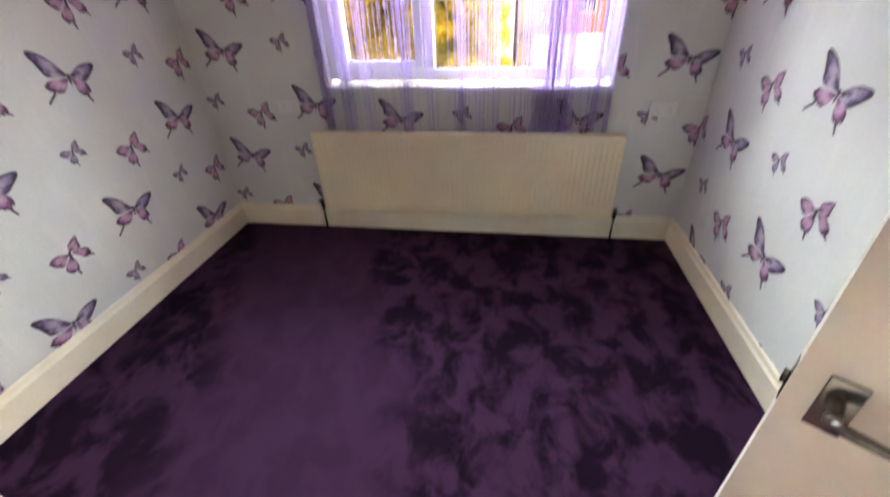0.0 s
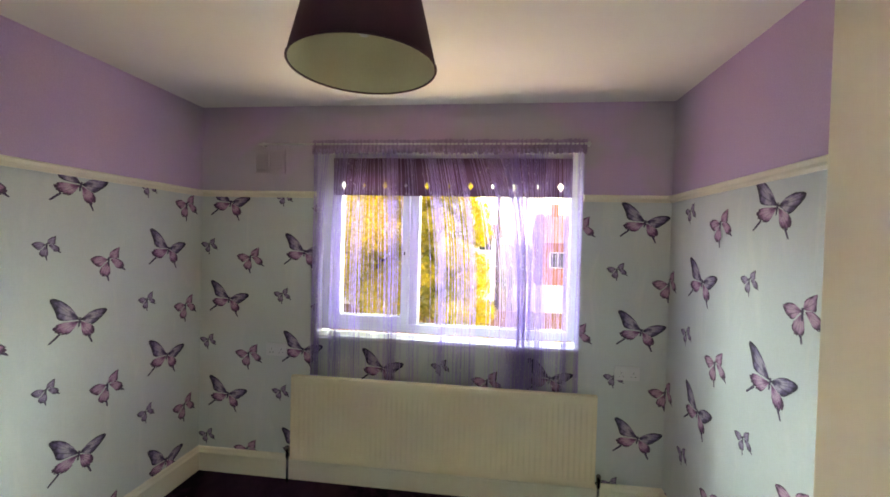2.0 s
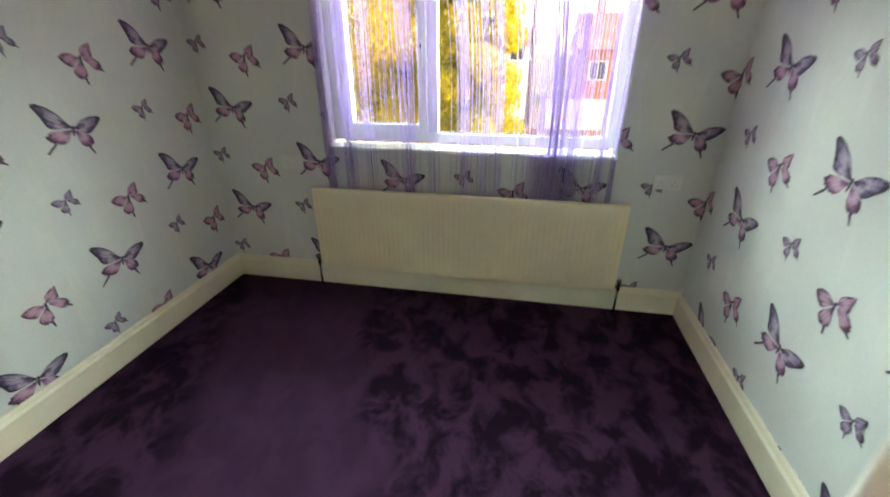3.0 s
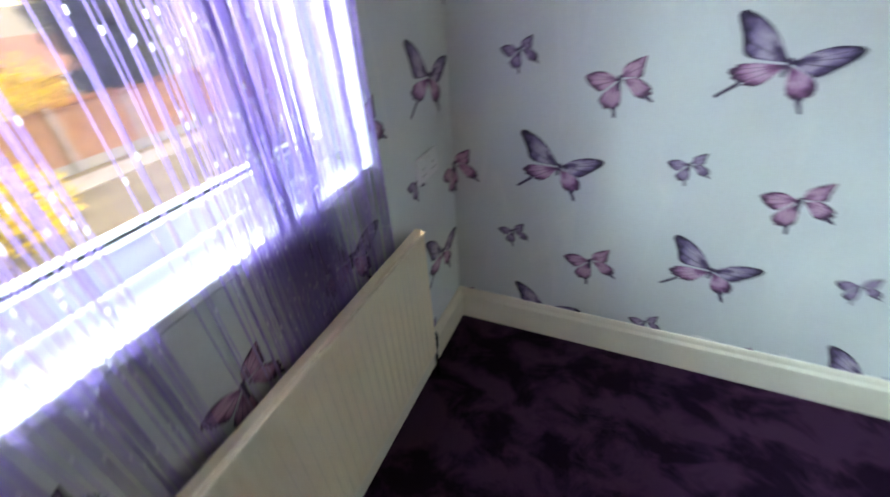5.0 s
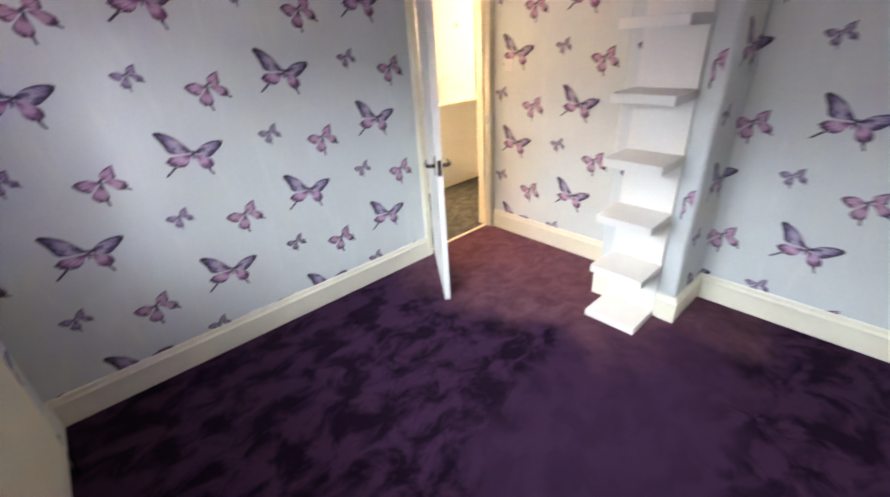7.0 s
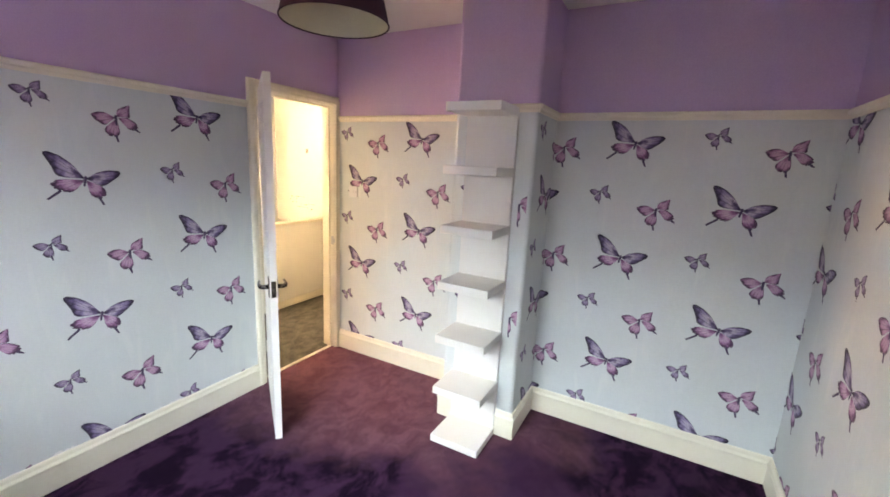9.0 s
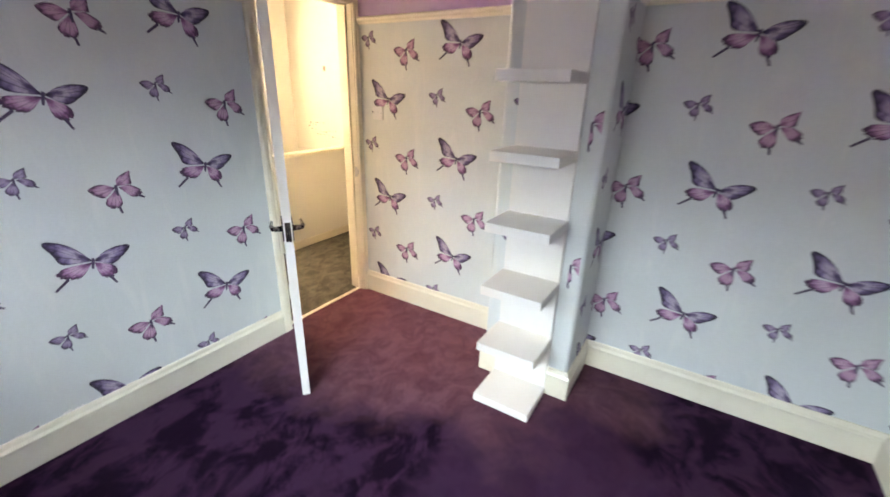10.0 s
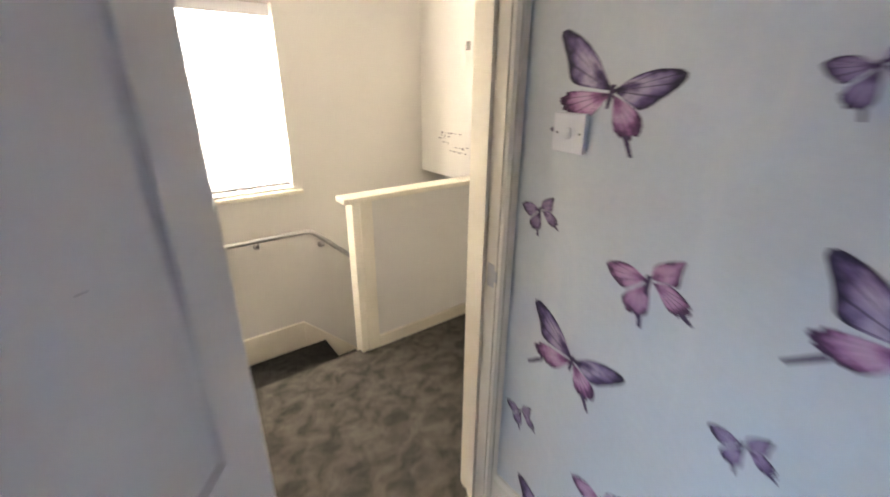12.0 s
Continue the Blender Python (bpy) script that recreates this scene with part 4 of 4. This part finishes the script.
boxes("head_lining", M_GLOSS, doorway, (0.0, 0.12, DY0 + 0.004, DY1 - 0.004, DZ - 0.004, DZ))
boxes("door_stop", M_GLOSS, doorway, (0.045, 0.075, DY0 + 0.004, DY0 + 0.016, 0, DZ - 0.016), (0.045, 0.075, DY1 - 0.016, DY1 - 0.004, 0, DZ - 0.016), (0.045, 0.075, DY0 + 0.004, DY1 - 0.004, DZ - 0.016, DZ - 0.004))
boxes("strike_plate", M_STEEL, doorway, (0.008, 0.034, DY0 + 0.004, DY0 + 0.0055, 0.90, 0.97), (-0.004, 0.008, DY0 + 0.002, DY0 + 0.0055, 0.918, 0.952))
boxes("threshold", M_GLOSS, doorway, (0.036, 0.062, DY0 + 0.004, DY1 - 0.004, -0.02, 0.006), bevel=0.002)

# two-panel leaf, swung into the room; built along +x from the hinge, thickness to -y
DW, DH, DT = 0.694, 1.970, 0.036
leaf_pose = Matrix.Translation((-0.022, -2.379, 0.012)) @ Matrix.Rotation(math.atan2(0.403, -0.565), 4, "Z")
door = thing("door", (0, 0, 0), "white gloss two-panel door standing wide open", "door")
door.matrix_world = leaf_pose
PANELS = [(0.125, 0.55, 0.20, 0.72), (0.125, 0.55, 0.85, 1.86)]


def local(name, bm, mats, parent, label=""):
    ob = finish(new(name, bpy.data.meshes.new(name)), bm, mats)
    ob.parent = parent
    return tagged(ob, label) if label else ob


bm = bmesh.new()
xs, zs = [0, 0.125, 0.55, DW], [0, 0.20, 0.72, 0.85, 1.86, DH]
for i in range(3):
    for j in range(5):
        if not (i == 1 and j in (1, 3)):
            x0, x1, z0, z1 = xs[i], xs[i + 1], zs[j], zs[j + 1]
            for y in (0, DT):
                bm.faces.new([bm.verts.new(p) for p in ((x0, y, z0), (x1, y, z0), (x1, y, z1), (x0, y, z1))])
for (x0, z0), (x1, z1) in (((0, 0), (DW, 0)), ((DW, 0), (DW, DH)), ((DW, DH), (0, DH)), ((0, DH), (0, 0))):
    bm.faces.new([bm.verts.new(p) for p in ((x0, 0, z0), (x1, 0, z1), (x1, DT, z1), (x0, DT, z0))])
for x0, x1, z0, z1 in PANELS:
    for y, s in ((0, 1), (DT, -1)):
        loops = [[(x0 + d, y + s * o, z0 + d), (x1 - d, y + s * o, z0 + d), (x1 - d, y + s * o, z1 - d), (x0 + d, y + s * o, z1 - d)]
                 for d, o in ((0, 0), (0.003, 0.011), (0.006, 0.013), (0.027, 0.013), (0.034, 0.003))]
        vs = [[bm.verts.new(p) for p in lp] for lp in loops]
        for a, b in zip(vs, vs[1:]):
            for k in range(4):
                bm.faces.new((a[k], a[(k + 1) % 4], b[(k + 1) % 4], b[k]))
        bm.faces.new(vs[-1])
bmesh.ops.remove_doubles(bm, verts=bm.verts, dist=0.0002)
local("leaf", bm, M_DOOR, door)
HZ, HX = 0.886, DW - 0.062
for y, s in ((0, -1), (DT, 1)):
    bm = bmesh.new()
    box(bm, HX - 0.024, HX + 0.024, y, y + s * 0.006, HZ - 0.055, HZ + 0.055, bevel=0.002)
    bmp = local("handle_plate", bm, M_CHROME, door, "chrome lever backplate")
    bm = bmesh.new()
    lathe(bm, [(0.013, 0), (0.012, s * 0.03), (0.010, s * 0.036)] if s > 0 else [(0.010, -0.036), (0.012, -0.03), (0.013, 0)], (HX, y + s * 0.006, HZ), "y", 14)
    tube(bm, [(HX, y + s * 0.044, HZ), (HX - 0.03, y + s * 0.05, HZ + 0.003), (HX - 0.07, y + s * 0.05, HZ - 0.001), (HX - 0.11, y + s * 0.047, HZ + 0.004)], [0.010, 0.010, 0.008, 0.006], 10)
    lever = finish(new("lever", bpy.data.meshes.new("lever")), bm, M_CHROME)
    lever.parent = bmp
bm = bmesh.new()
box(bm, DW, DW + 0.0015, 0.006, DT - 0.006, HZ - 0.045, HZ + 0.045)
box(bm, DW + 0.0015, DW + 0.010, 0.011, DT - 0.012, HZ - 0.012, HZ + 0.012, bevel=0.002)
local("latch", bm, M_CHROME, door, "steel latch plate on the door's edge")
bm = bmesh.new()
lathe(bm, [(0.0005, 0.0), (0.0018, 0.0), (0.0014, 0.0004), (0.0005, 0.0006)], (0.267, DT - 0.0030, 1.239), "y", 8)
local("nail_hole", bm, M_DARK, door, "small dark nail mark")
for z in (0.22, 1.72):
    bm = bmesh.new()
    lathe(bm, [(0.005, 0), (0.005, 0.09)], (-0.004, 0.0, z), "z", 10)
    local("hinge", bm, M_GLOSS, door, "painted-over hinge knuckle")

# ---- stepped wall shelf on the chimney breast ----
shelf = thing("wall_shelf", (-1.48, -2.63, 0), "tall narrow white wall shelf unit with seven open shelves", "shelf")
SX0, SX1 = -1.620, -1.323
bm = bmesh.new()
box(bm, SX0 + 0.004, SX1 - 0.004, PY + 0.0005, PY + 0.026, 0.0, 1.90, bevel=0.002)
part("back_panel", bm, M_SHELF, shelf)
for k in range(7):
    top = 0.042 + k * 0.309
    bm = bmesh.new()
    box(bm, SX0, SX1, PY + 0.0265, -2.456, top - 0.044 if k else 0.0, top, bevel=0.003)
    part("shelf_board", bm, M_SHELF, shelf)

# ---- the landing ----
HWX = 1.115
EDGE = 1.15
bm = bmesh.new()
outer = [(-6.2, -2.7), (-1.6, -2.7), (-1.6, H), (-6.2, H)]
inner = [(-3.124, 0.81), (-2.15, 0.81), (-2.15, 1.86), (-3.124, 1.86)]
rings = [[bm.verts.new((x, y, z)) for y, z in loop] for x in (LX1, LX1 + T) for loop in (outer, inner)]
for a, b in ((0, 1), (2, 3), (0, 2), (1, 3)):
    for k in range(4):
        n = (k + 1) % 4
        bm.faces.new((rings[a][k], rings[a][n], rings[b][n], rings[b][k]))
tagged(part("wall_landing_east", bm, M_LANDING), "pale painted stairwell wall around a window", "wall", kind="structure")
tagged(boxes("wall_landing_north", M_LANDING, None, (0.12, LX1 + T, -1.6, -1.5, -2.7, H)), "plain pale landing wall", "wall", kind="structure")
tagged(boxes("wall_landing_south", M_LANDING, None, (0.12, LX1 + T, -6.2, -6.1, -2.7, H)), "plain pale landing wall", "wall", kind="structure")
tagged(boxes("wall_landing_west", M_LANDING, None, (0.0, 0.12, -6.2, -L - T, -0.1, H)), "plain pale landing wall", "wall", kind="structure")
tagged(boxes("wall_bulkhead", M_LANDING, None, (1.15, LX1, -6.1, -4.13, 0.82, H)), "boxed-in bulkhead over the stairs with scribbled marks", "wall", kind="structure")
tagged(boxes("floor_landing", M_GREY, None, (0.062, EDGE, -6.1, -1.6, -0.2, 0.0), (0.035, 0.062, DY0, DY1, -0.2, -0.02)), "worn grey landing carpet", "carpet", kind="structure")
stairs = thing("stairs", (1.55, -3.2, -0.4), "grey carpeted stairs turning down beside the half wall", "stairs", kind="structure")
def winder(plan, top):
    """A tread cut to a plan outline, with a rounded nosing."""
    bm = bmesh.new()
    lo, hi = ([bm.verts.new((x, y, z)) for x, y in plan] for z in (top - 0.45, top))
    bm.faces.new(lo[::-1])
    cap = bm.faces.new(hi)
    for k in range(len(plan)):
        n = (k + 1) % len(plan)
        bm.faces.new((lo[k], lo[n], hi[n], hi[k]))
    bmesh.ops.bevel(bm, geom=list(cap.edges), offset=0.008, segments=2, affect="EDGES", profile=0.5)
    part("tread", bm, M_STAIR_SHADE, stairs)


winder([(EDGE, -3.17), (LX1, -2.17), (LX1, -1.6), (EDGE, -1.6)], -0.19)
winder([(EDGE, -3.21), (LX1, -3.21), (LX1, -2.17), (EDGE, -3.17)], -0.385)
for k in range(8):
    boxes("tread", M_STAIR_SHADE, stairs, (EDGE, LX1, -3.21 - 0.24 * (k + 1), -3.21 - 0.24 * k, -2.7, -0.57 - 0.19 * k), bevel=0.008)
half = thing("wall_half", (HWX, -3.7, 0), "low landing half wall with cream gloss capping and end post", "wall", kind="structure")
boxes("wall_panel", M_LANDING, half, (HWX + 0.006, HWX + 0.074, -6.1, -3.20, -2.0, 0.885))
boxes("end_post", M_GLOSS, half, (HWX, HWX + 0.08, -3.20, -3.145, -0.2, 0.885), bevel=0.004)
boxes("end_post", M_GLOSS, half, (HWX - 0.006, HWX + 0.004, -3.255, -3.185, 0.0, 0.885), bevel=0.002)
boxes("capping", M_GLOSS, half, (HWX - 0.014, HWX + 0.094, -4.9, -3.10, 0.885, 0.915), bevel=0.006)
boxes("skirting", M_GLOSS, half, (HWX - 0.010, HWX + 0.0055, -4.9, -3.255, 0.0, 0.075), bevel=0.003)
string = thing("stair_string", (LX1, -3.2, -0.3), "cream gloss skirting stepping down along the stairwell wall", "skirting", kind="structure")
boxes("level_board", M_GLOSS, string, (LX1 - 0.018, LX1 - 0.0005, -3.068, -1.6, -0.385, -0.178), bevel=0.003)
bm = bmesh.new()
pts = [(-3.068, -0.178), (-3.068, -0.42), (-3.21, -0.62), (-5.0, -2.30), (-5.0, -2.08)]
vs = [[bm.verts.new((x, y, z)) for y, z in pts] for x in (LX1 - 0.018, LX1 - 0.0005)]
for k in range(5):
    bm.faces.new((vs[0][k], vs[0][(k + 1) % 5], vs[1][(k + 1) % 5], vs[1][k]))
bm.faces.new(vs[0]), bm.faces.new(vs[1])
part("raking_board", bm, M_GLOSS, string)
handrail = thing("handrail", (LX1 - 0.06, -3.2, 0.5), "slim steel handrail on wall brackets bending down the stairs", "handrail")
bm = bmesh.new()
RXH = LX1 - 0.06
tube(bm, [(RXH, -2.0, 0.517), (RXH, -3.13, 0.517), (RXH, -3.18, 0.508), (RXH, -3.22, 0.478), (RXH, -4.8, -0.99)], 0.016, 12)
part("rail_bar", bm, M_STEEL, handrail)
for y, z in ((-2.3, 0.517), (-2.84, 0.517), (-3.26, 0.441), (-4.0, -0.247)):
    bm = bmesh.new()
    lathe(bm, [(0.001, -0.001), (0.024, -0.001), (0.024, -0.007), (0.012, -0.011), (0.001, -0.011)], (LX1, y, z - 0.055), "x", 16)
    tube(bm, [(LX1 - 0.008, y, z - 0.055), (RXH, y, z - 0.05), (RXH, y, z - 0.014)], 0.006, 8)
    part("rail_bracket", bm, M_STEEL, handrail)
M_PENCIL = material("pencil_grey", (0.22, 0.20, 0.20), rough=0.6, vary=0.3, scale=30, bump=0)
marks = thing("wall_scribbles", (1.55, -4.129, 1.25), "faint pencil scribbles and torn spots on the bulkhead", "marks")
rnd = random.Random(5)
bm = bmesh.new()
for z, x0, x1 in ((1.12, 1.475, 1.69), (1.10, 1.60, 1.72), (1.082, 1.66, 1.73), (1.055, 1.61, 1.70), (1.03, 1.44, 1.55), (1.04, 1.31, 1.40), (1.0, 1.42, 1.60), (0.985, 1.32, 1.39)):
    x = x0
    while x < x1:
        w = rnd.uniform(0.006, 0.03)
        box(bm, x, x + w, -4.1298, -4.129, z + rnd.uniform(-0.004, 0.004), z + rnd.uniform(0.007, 0.012))
        x += w + rnd.uniform(0.006, 0.03)
tagged(part("scribble", bm, M_PENCIL, marks), kind="stuff")
boxes("torn_spot", M_CONCRETE, marks, (1.40, 1.44, -4.1298, -4.129, 1.64, 1.69))

lwin = thing("window_2", (LX1, -2.78, 0.81), "bright landing window behind a closed white slatted blind", "window", kind="structure")
WY0, WY1 = -3.124, -2.15
boxes("window_frame", M_UPVC, lwin, (LX1 + 0.10, LX1 + 0.16, WY0, WY0 + 0.05, 0.81, 1.86), (LX1 + 0.10, LX1 + 0.16, WY1 - 0.05, WY1, 0.81, 1.86), (LX1 + 0.10, LX1 + 0.16, WY0 + 0.05, WY1 - 0.05, 0.81, 0.86), (LX1 + 0.10, LX1 + 0.16, WY0 + 0.05, WY1 - 0.05, 1.81, 1.86))
boxes("window_sill", M_GLOSS, lwin, (LX1 - 0.035, LX1 + 0.10, WY0 - 0.05, WY1 + 0.03, 0.770, 0.798), bevel=0.005)
pane = boxes("pane", M_GLASS, lwin, (LX1 + 0.125, LX1 + 0.131, WY0 + 0.05, WY1 - 0.05, 0.86, 1.81))
pane.visible_shadow = False
slats = thing("slatted_blind", (LX1 + 0.04, -2.78, 1.8), "white slatted blind lowered over the landing window", "blind")
boxes("head_rail", M_UPVC, slats, (LX1 + 0.02, LX1 + 0.06, WY0 + 0.01, WY1 - 0.01, 1.79, 1.855), bevel=0.004)
M_THIN = leaf_material("thin_white_slat", (0.80, 0.79, 0.76), (0.84, 0.83, 0.80))
for k in range(24):
    z = 0.85 + k * 0.0385
    bm = bmesh.new()
    q = [(LX1 + 0.052, z), (LX1 + 0.044, z + 0.019), (LX1 + 0.030, z + 0.043)]
    rows = [[bm.verts.new((x, y, zz)) for x, zz in q] for y in (WY0 + 0.012, WY1 - 0.012)]
    for a in range(2):
        bm.faces.new((rows[0][a], rows[1][a], rows[1][a + 1], rows[0][a + 1]))
    part("slat", bm, M_THIN, slats)
boxes("bottom_rail", M_UPVC, slats, (LX1 + 0.025, LX1 + 0.05, WY0 + 0.012, WY1 - 0.012, 0.825, 0.845))

# ---- outside ----
GZ = -2.65
ground = tagged(boxes("ground", M_GRASS, None, (-400, 400, 0.4, 700, GZ - 0.3, GZ), (2.4, 400, -400, 0.4, GZ - 0.3, GZ), (-400, -3.6, -400, 0.4, GZ - 0.3, GZ)), "rough autumn lawn", "ground", kind="structure")
tagged(boxes("pavement", M_CONCRETE, None, (-30, 40, 11.6, 12.7, GZ, GZ + 0.02)), "pale concrete garden path", "path", kind="structure")

# close-boarded fence with concrete posts
fence = thing("garden_fence", (3, 13.2, GZ), "sunlit brown board fence between pale concrete posts", "fence")
for k in range(13):
    x = -9.6 + 2.0 * k
    boxes("post", M_CONCRETE, fence, (x - 0.06, x + 0.06, 13.14, 13.26, GZ, GZ + 1.72))
    if k < 12:
        boxes("gravel_board", M_CONCRETE, fence, (x + 0.06, x + 1.94, 13.17, 13.22, GZ, GZ + 0.28))
        bm = bmesh.new()
        for b in range(14):
            bx = x + 0.07 + b * 0.133
            box(bm, bx, bx + 0.126, 13.17 + 0.012 * (b % 2), 13.20 + 0.012 * (b % 2), GZ + 0.28, GZ + 1.60)
        box(bm, x + 0.06, x + 1.94, 13.15, 13.24, GZ + 1.60, GZ + 1.64)
        part("fence_panel", bm, M_FENCE, fence)


def leaves(bm, rnd, centre, radii, count, size):
    for _ in range(count):
        while True:
            p = Vector((rnd.uniform(-1, 1), rnd.uniform(-1, 1), rnd.uniform(-1, 1)))
            if 0.15 < p.length < 1:
                break
        p = Vector((centre[0] + p.x * radii[0], centre[1] + p.y * radii[1], centre[2] + p.z * radii[2]))
        s = size * rnd.uniform(0.5, 1.3)
        a = Vector((rnd.uniform(-1, 1), rnd.uniform(-1, 1), rnd.uniform(-1, 1))).normalized()
        b = a.orthogonal().normalized()
        bm.faces.new([bm.verts.new(p + d) for d in (-a * s, b * s * 0.45, a * s, -b * s * 0.45)])


def tree(place, height, spread, mat, label, seed, lower=0.25):
    rnd = random.Random(seed)
    t = thing("tree", place, label, "tree", "garden trees")
    x, y, z = place
    bm, crown = bmesh.new(), bmesh.new()
    tube(bm, [(x, y, z), (x + 0.05, y, z + height * 0.3), (x - 0.05, y + 0.05, z + height * 0.6), (x, y, z + height * 0.92)], [0.20, 0.16, 0.10, 0.02], 8)
    for k in range(22):
        h = height * (lower + (0.95 - lower) * k / 21)
        a = k * 2.4 + rnd.uniform(-0.4, 0.4)
        reach = spread * (1.05 - 0.75 * abs((k / 21) - 0.35)) * rnd.uniform(0.6, 1.1)
        tip = (x + reach * math.cos(a), y + reach * math.sin(a), z + h + reach * 0.35)
        tube(bm, [(x, y, z + h), ((x + tip[0]) / 2, (y + tip[1]) / 2, z + h + reach * 0.22), tip], [0.06, 0.035, 0.008], 5)
        for f, c in ((1.0, 0.55), (0.65, 0.5), (0.35, 0.4)):
            p = (x + (tip[0] - x) * f, y + (tip[1] - y) * f, z + h + reach * 0.35 * f)
            leaves(crown, rnd, p, (spread * c * 0.75, spread * c * 0.75, spread * c * 0.6), 950, 0.065)
    part("trunk", bm, M_BARK, t)
    part("crown", crown, mat, t)


tree((-5.0, 11.3, GZ), 6.7, 2.1, M_GOLD, "bushy golden autumn tree in the garden", 1)
tree((-2.6, 10.6, GZ), 6.1, 1.4, M_OLIVE, "yellow-green garden tree behind the window", 2)
tree((-8.8, 12.6, GZ), 6.2, 1.8, M_RUST, "rust-brown autumn tree beyond the lawn", 3)


tree((9.6, 18.0, GZ), 4.9, 2.0, M_FIR, "dark evergreen tree behind the board fence", 4, 0.12)


def bush(place, radii, mat, label, seed, count=1500):
    rnd = random.Random(seed)
    t = thing("bush", place, label, "bush", "garden bushes")
    bm, stems = bmesh.new(), bmesh.new()
    for k in range(7):
        a = k * 0.9
        c = (place[0] + radii[0] * 0.45 * math.cos(a), place[1] + radii[1] * 0.45 * math.sin(a), place[2] + radii[2] * rnd.uniform(0.75, 1.2))
        tube(stems, [(place[0], place[1], place[2]), c], [0.03, 0.008], 5)
        leaves(bm, rnd, c, (radii[0] * 0.6, radii[1] * 0.6, radii[2] * 0.8), count // 7, 0.075)
    part("stem", stems, M_BARK, t)
    part("foliage", bm, mat, t)


bush((1.4, 9.5, GZ), (1.2, 0.9, 0.95), M_GOLD, "low bright yellow shrub before the fence", 7)
bush((-5.2, 9.2, GZ), (2.6, 0.8, 1.0), M_RUST, "bare rusty hedge at the lawn's edge", 8, 2600)
bush((4.6, 15.0, GZ), (1.6, 1.0, 1.5), M_GOLD, "yellow shrub showing over the fence", 9, 2000)


# added shrub: its orange stands in for a sunlit stretch of fence
bush((-2.2, 12.6, GZ), (0.75, 0.4, 1.05), M_RUST, "added rust-orange shrub in place of sunlight on the fence", 10, 1800)
creeper = thing("creeper", (7.0, 13.2, GZ + 1.64), "rust-orange autumn creeper along the fence top", "creeper")
rnd = random.Random(12)
bm, stems = bmesh.new(), bmesh.new()
for k in range(26):
    x = 4.0 + 0.25 * k
    leaves(bm, rnd, (x, 13.2, GZ + 1.66 + rnd.uniform(-0.04, 0.06)), (0.2, 0.1, 0.13), 60, 0.05)
tube(stems, [(4.0, 13.21, GZ + 1.65), (7.2, 13.19, GZ + 1.67), (10.3, 13.21, GZ + 1.65)], 0.012, 5)
part("stem", stems, M_BARK, creeper)
part("foliage", bm, M_RUST, creeper)


def house(x0, x1, y0, y1, eave, ridge, wall_mat, label, windows, roof_mat=M_ROOF, chimney=True):
    t = thing("house", ((x0 + x1) / 2, (y0 + y1) / 2, GZ), label, "house", "houses beyond the garden")
    boxes("house_wall", wall_mat, t, (x0, x1, y0, y1, GZ, eave))
    bm = bmesh.new()
    o = 0.35
    ym = (y0 + y1) / 2
    a = [bm.verts.new(p) for p in ((x0 - o, y0 - o, eave - 0.1), (x1 + o, y0 - o, eave - 0.1), (x1 + o, y1 + o, eave - 0.1), (x0 - o, y1 + o, eave - 0.1), (x0 - o, ym, ridge), (x1 + o, ym, ridge))]
    for q in ((0, 1, 5, 4), (2, 3, 4, 5), (0, 4, 3), (1, 2, 5), (3, 2, 1, 0)):
        bm.faces.new([a[i] for i in q])
    roof = part("roof", bm, roof_mat, t)
    if chimney:
        boxes("chimney", M_BRICK, roof, (x0 + 1.2, x0 + 1.9, ym - 0.4, ym + 0.4, ridge - 0.8, ridge + 1.0))
    for wx, wz, ww, wh in windows:
        w = boxes("window", M_UPVC, t, (wx - ww / 2 - 0.07, wx + ww / 2 + 0.07, y0 - 0.05, y0 - 0.002, wz - 0.07, wz + wh + 0.07))
        for s in (-0.25, 0.25):
            boxes("pane", M_PANE, w, (wx + s * ww - ww * 0.23, wx + s * ww + ww * 0.23, y0 - 0.058, y0 - 0.052, wz, wz + wh))


M_PALE_ROOF = material("pale_sheet_roof", (0.40, 0.36, 0.30), rough=0.7, vary=0.12, scale=3, fine=40, bump=0.2)
house(-2.6, -0.9, 27, 33, 1.9, 3.0, M_RENDER, "pale rendered house beyond the fence", [(-1.75, 1.0, 0.9, 0.8)], chimney=False)
house(0.3, 5.0, 17.5, 22, -1.75, -0.62, M_BRICK, "low brick garages with a pale sheet roof", [(2.0, -2.5, 1.2, 0.6), (3.8, -2.5, 1.2, 0.6)], M_PALE_ROOF, False)
house(3.2, 11.5, 36, 44, 1.7, 4.5, M_BRICK, "far red brick house with a brown tiled roof", [(4.6, -0.6, 1.3, 1.3), (7.4, -0.6, 1.3, 1.3), (10.0, -0.6, 1.3, 1.3)])
house(8.4, 12.5, 23, 27, -1.3, 0.1, M_BRICK, "low red brick outbuilding with a tiled roof", [(10.4, -2.2, 1.1, 0.7)], chimney=False)
pole = thing("telegraph_pole", (-0.9, 20, GZ), "dark wooden telegraph pole", "pole")
bm = bmesh.new()
tube(bm, [(-0.9, 20, GZ), (-0.9, 20, 7.0)], [0.13, 0.09], 10)
part("shaft", bm, M_BARK, pole)
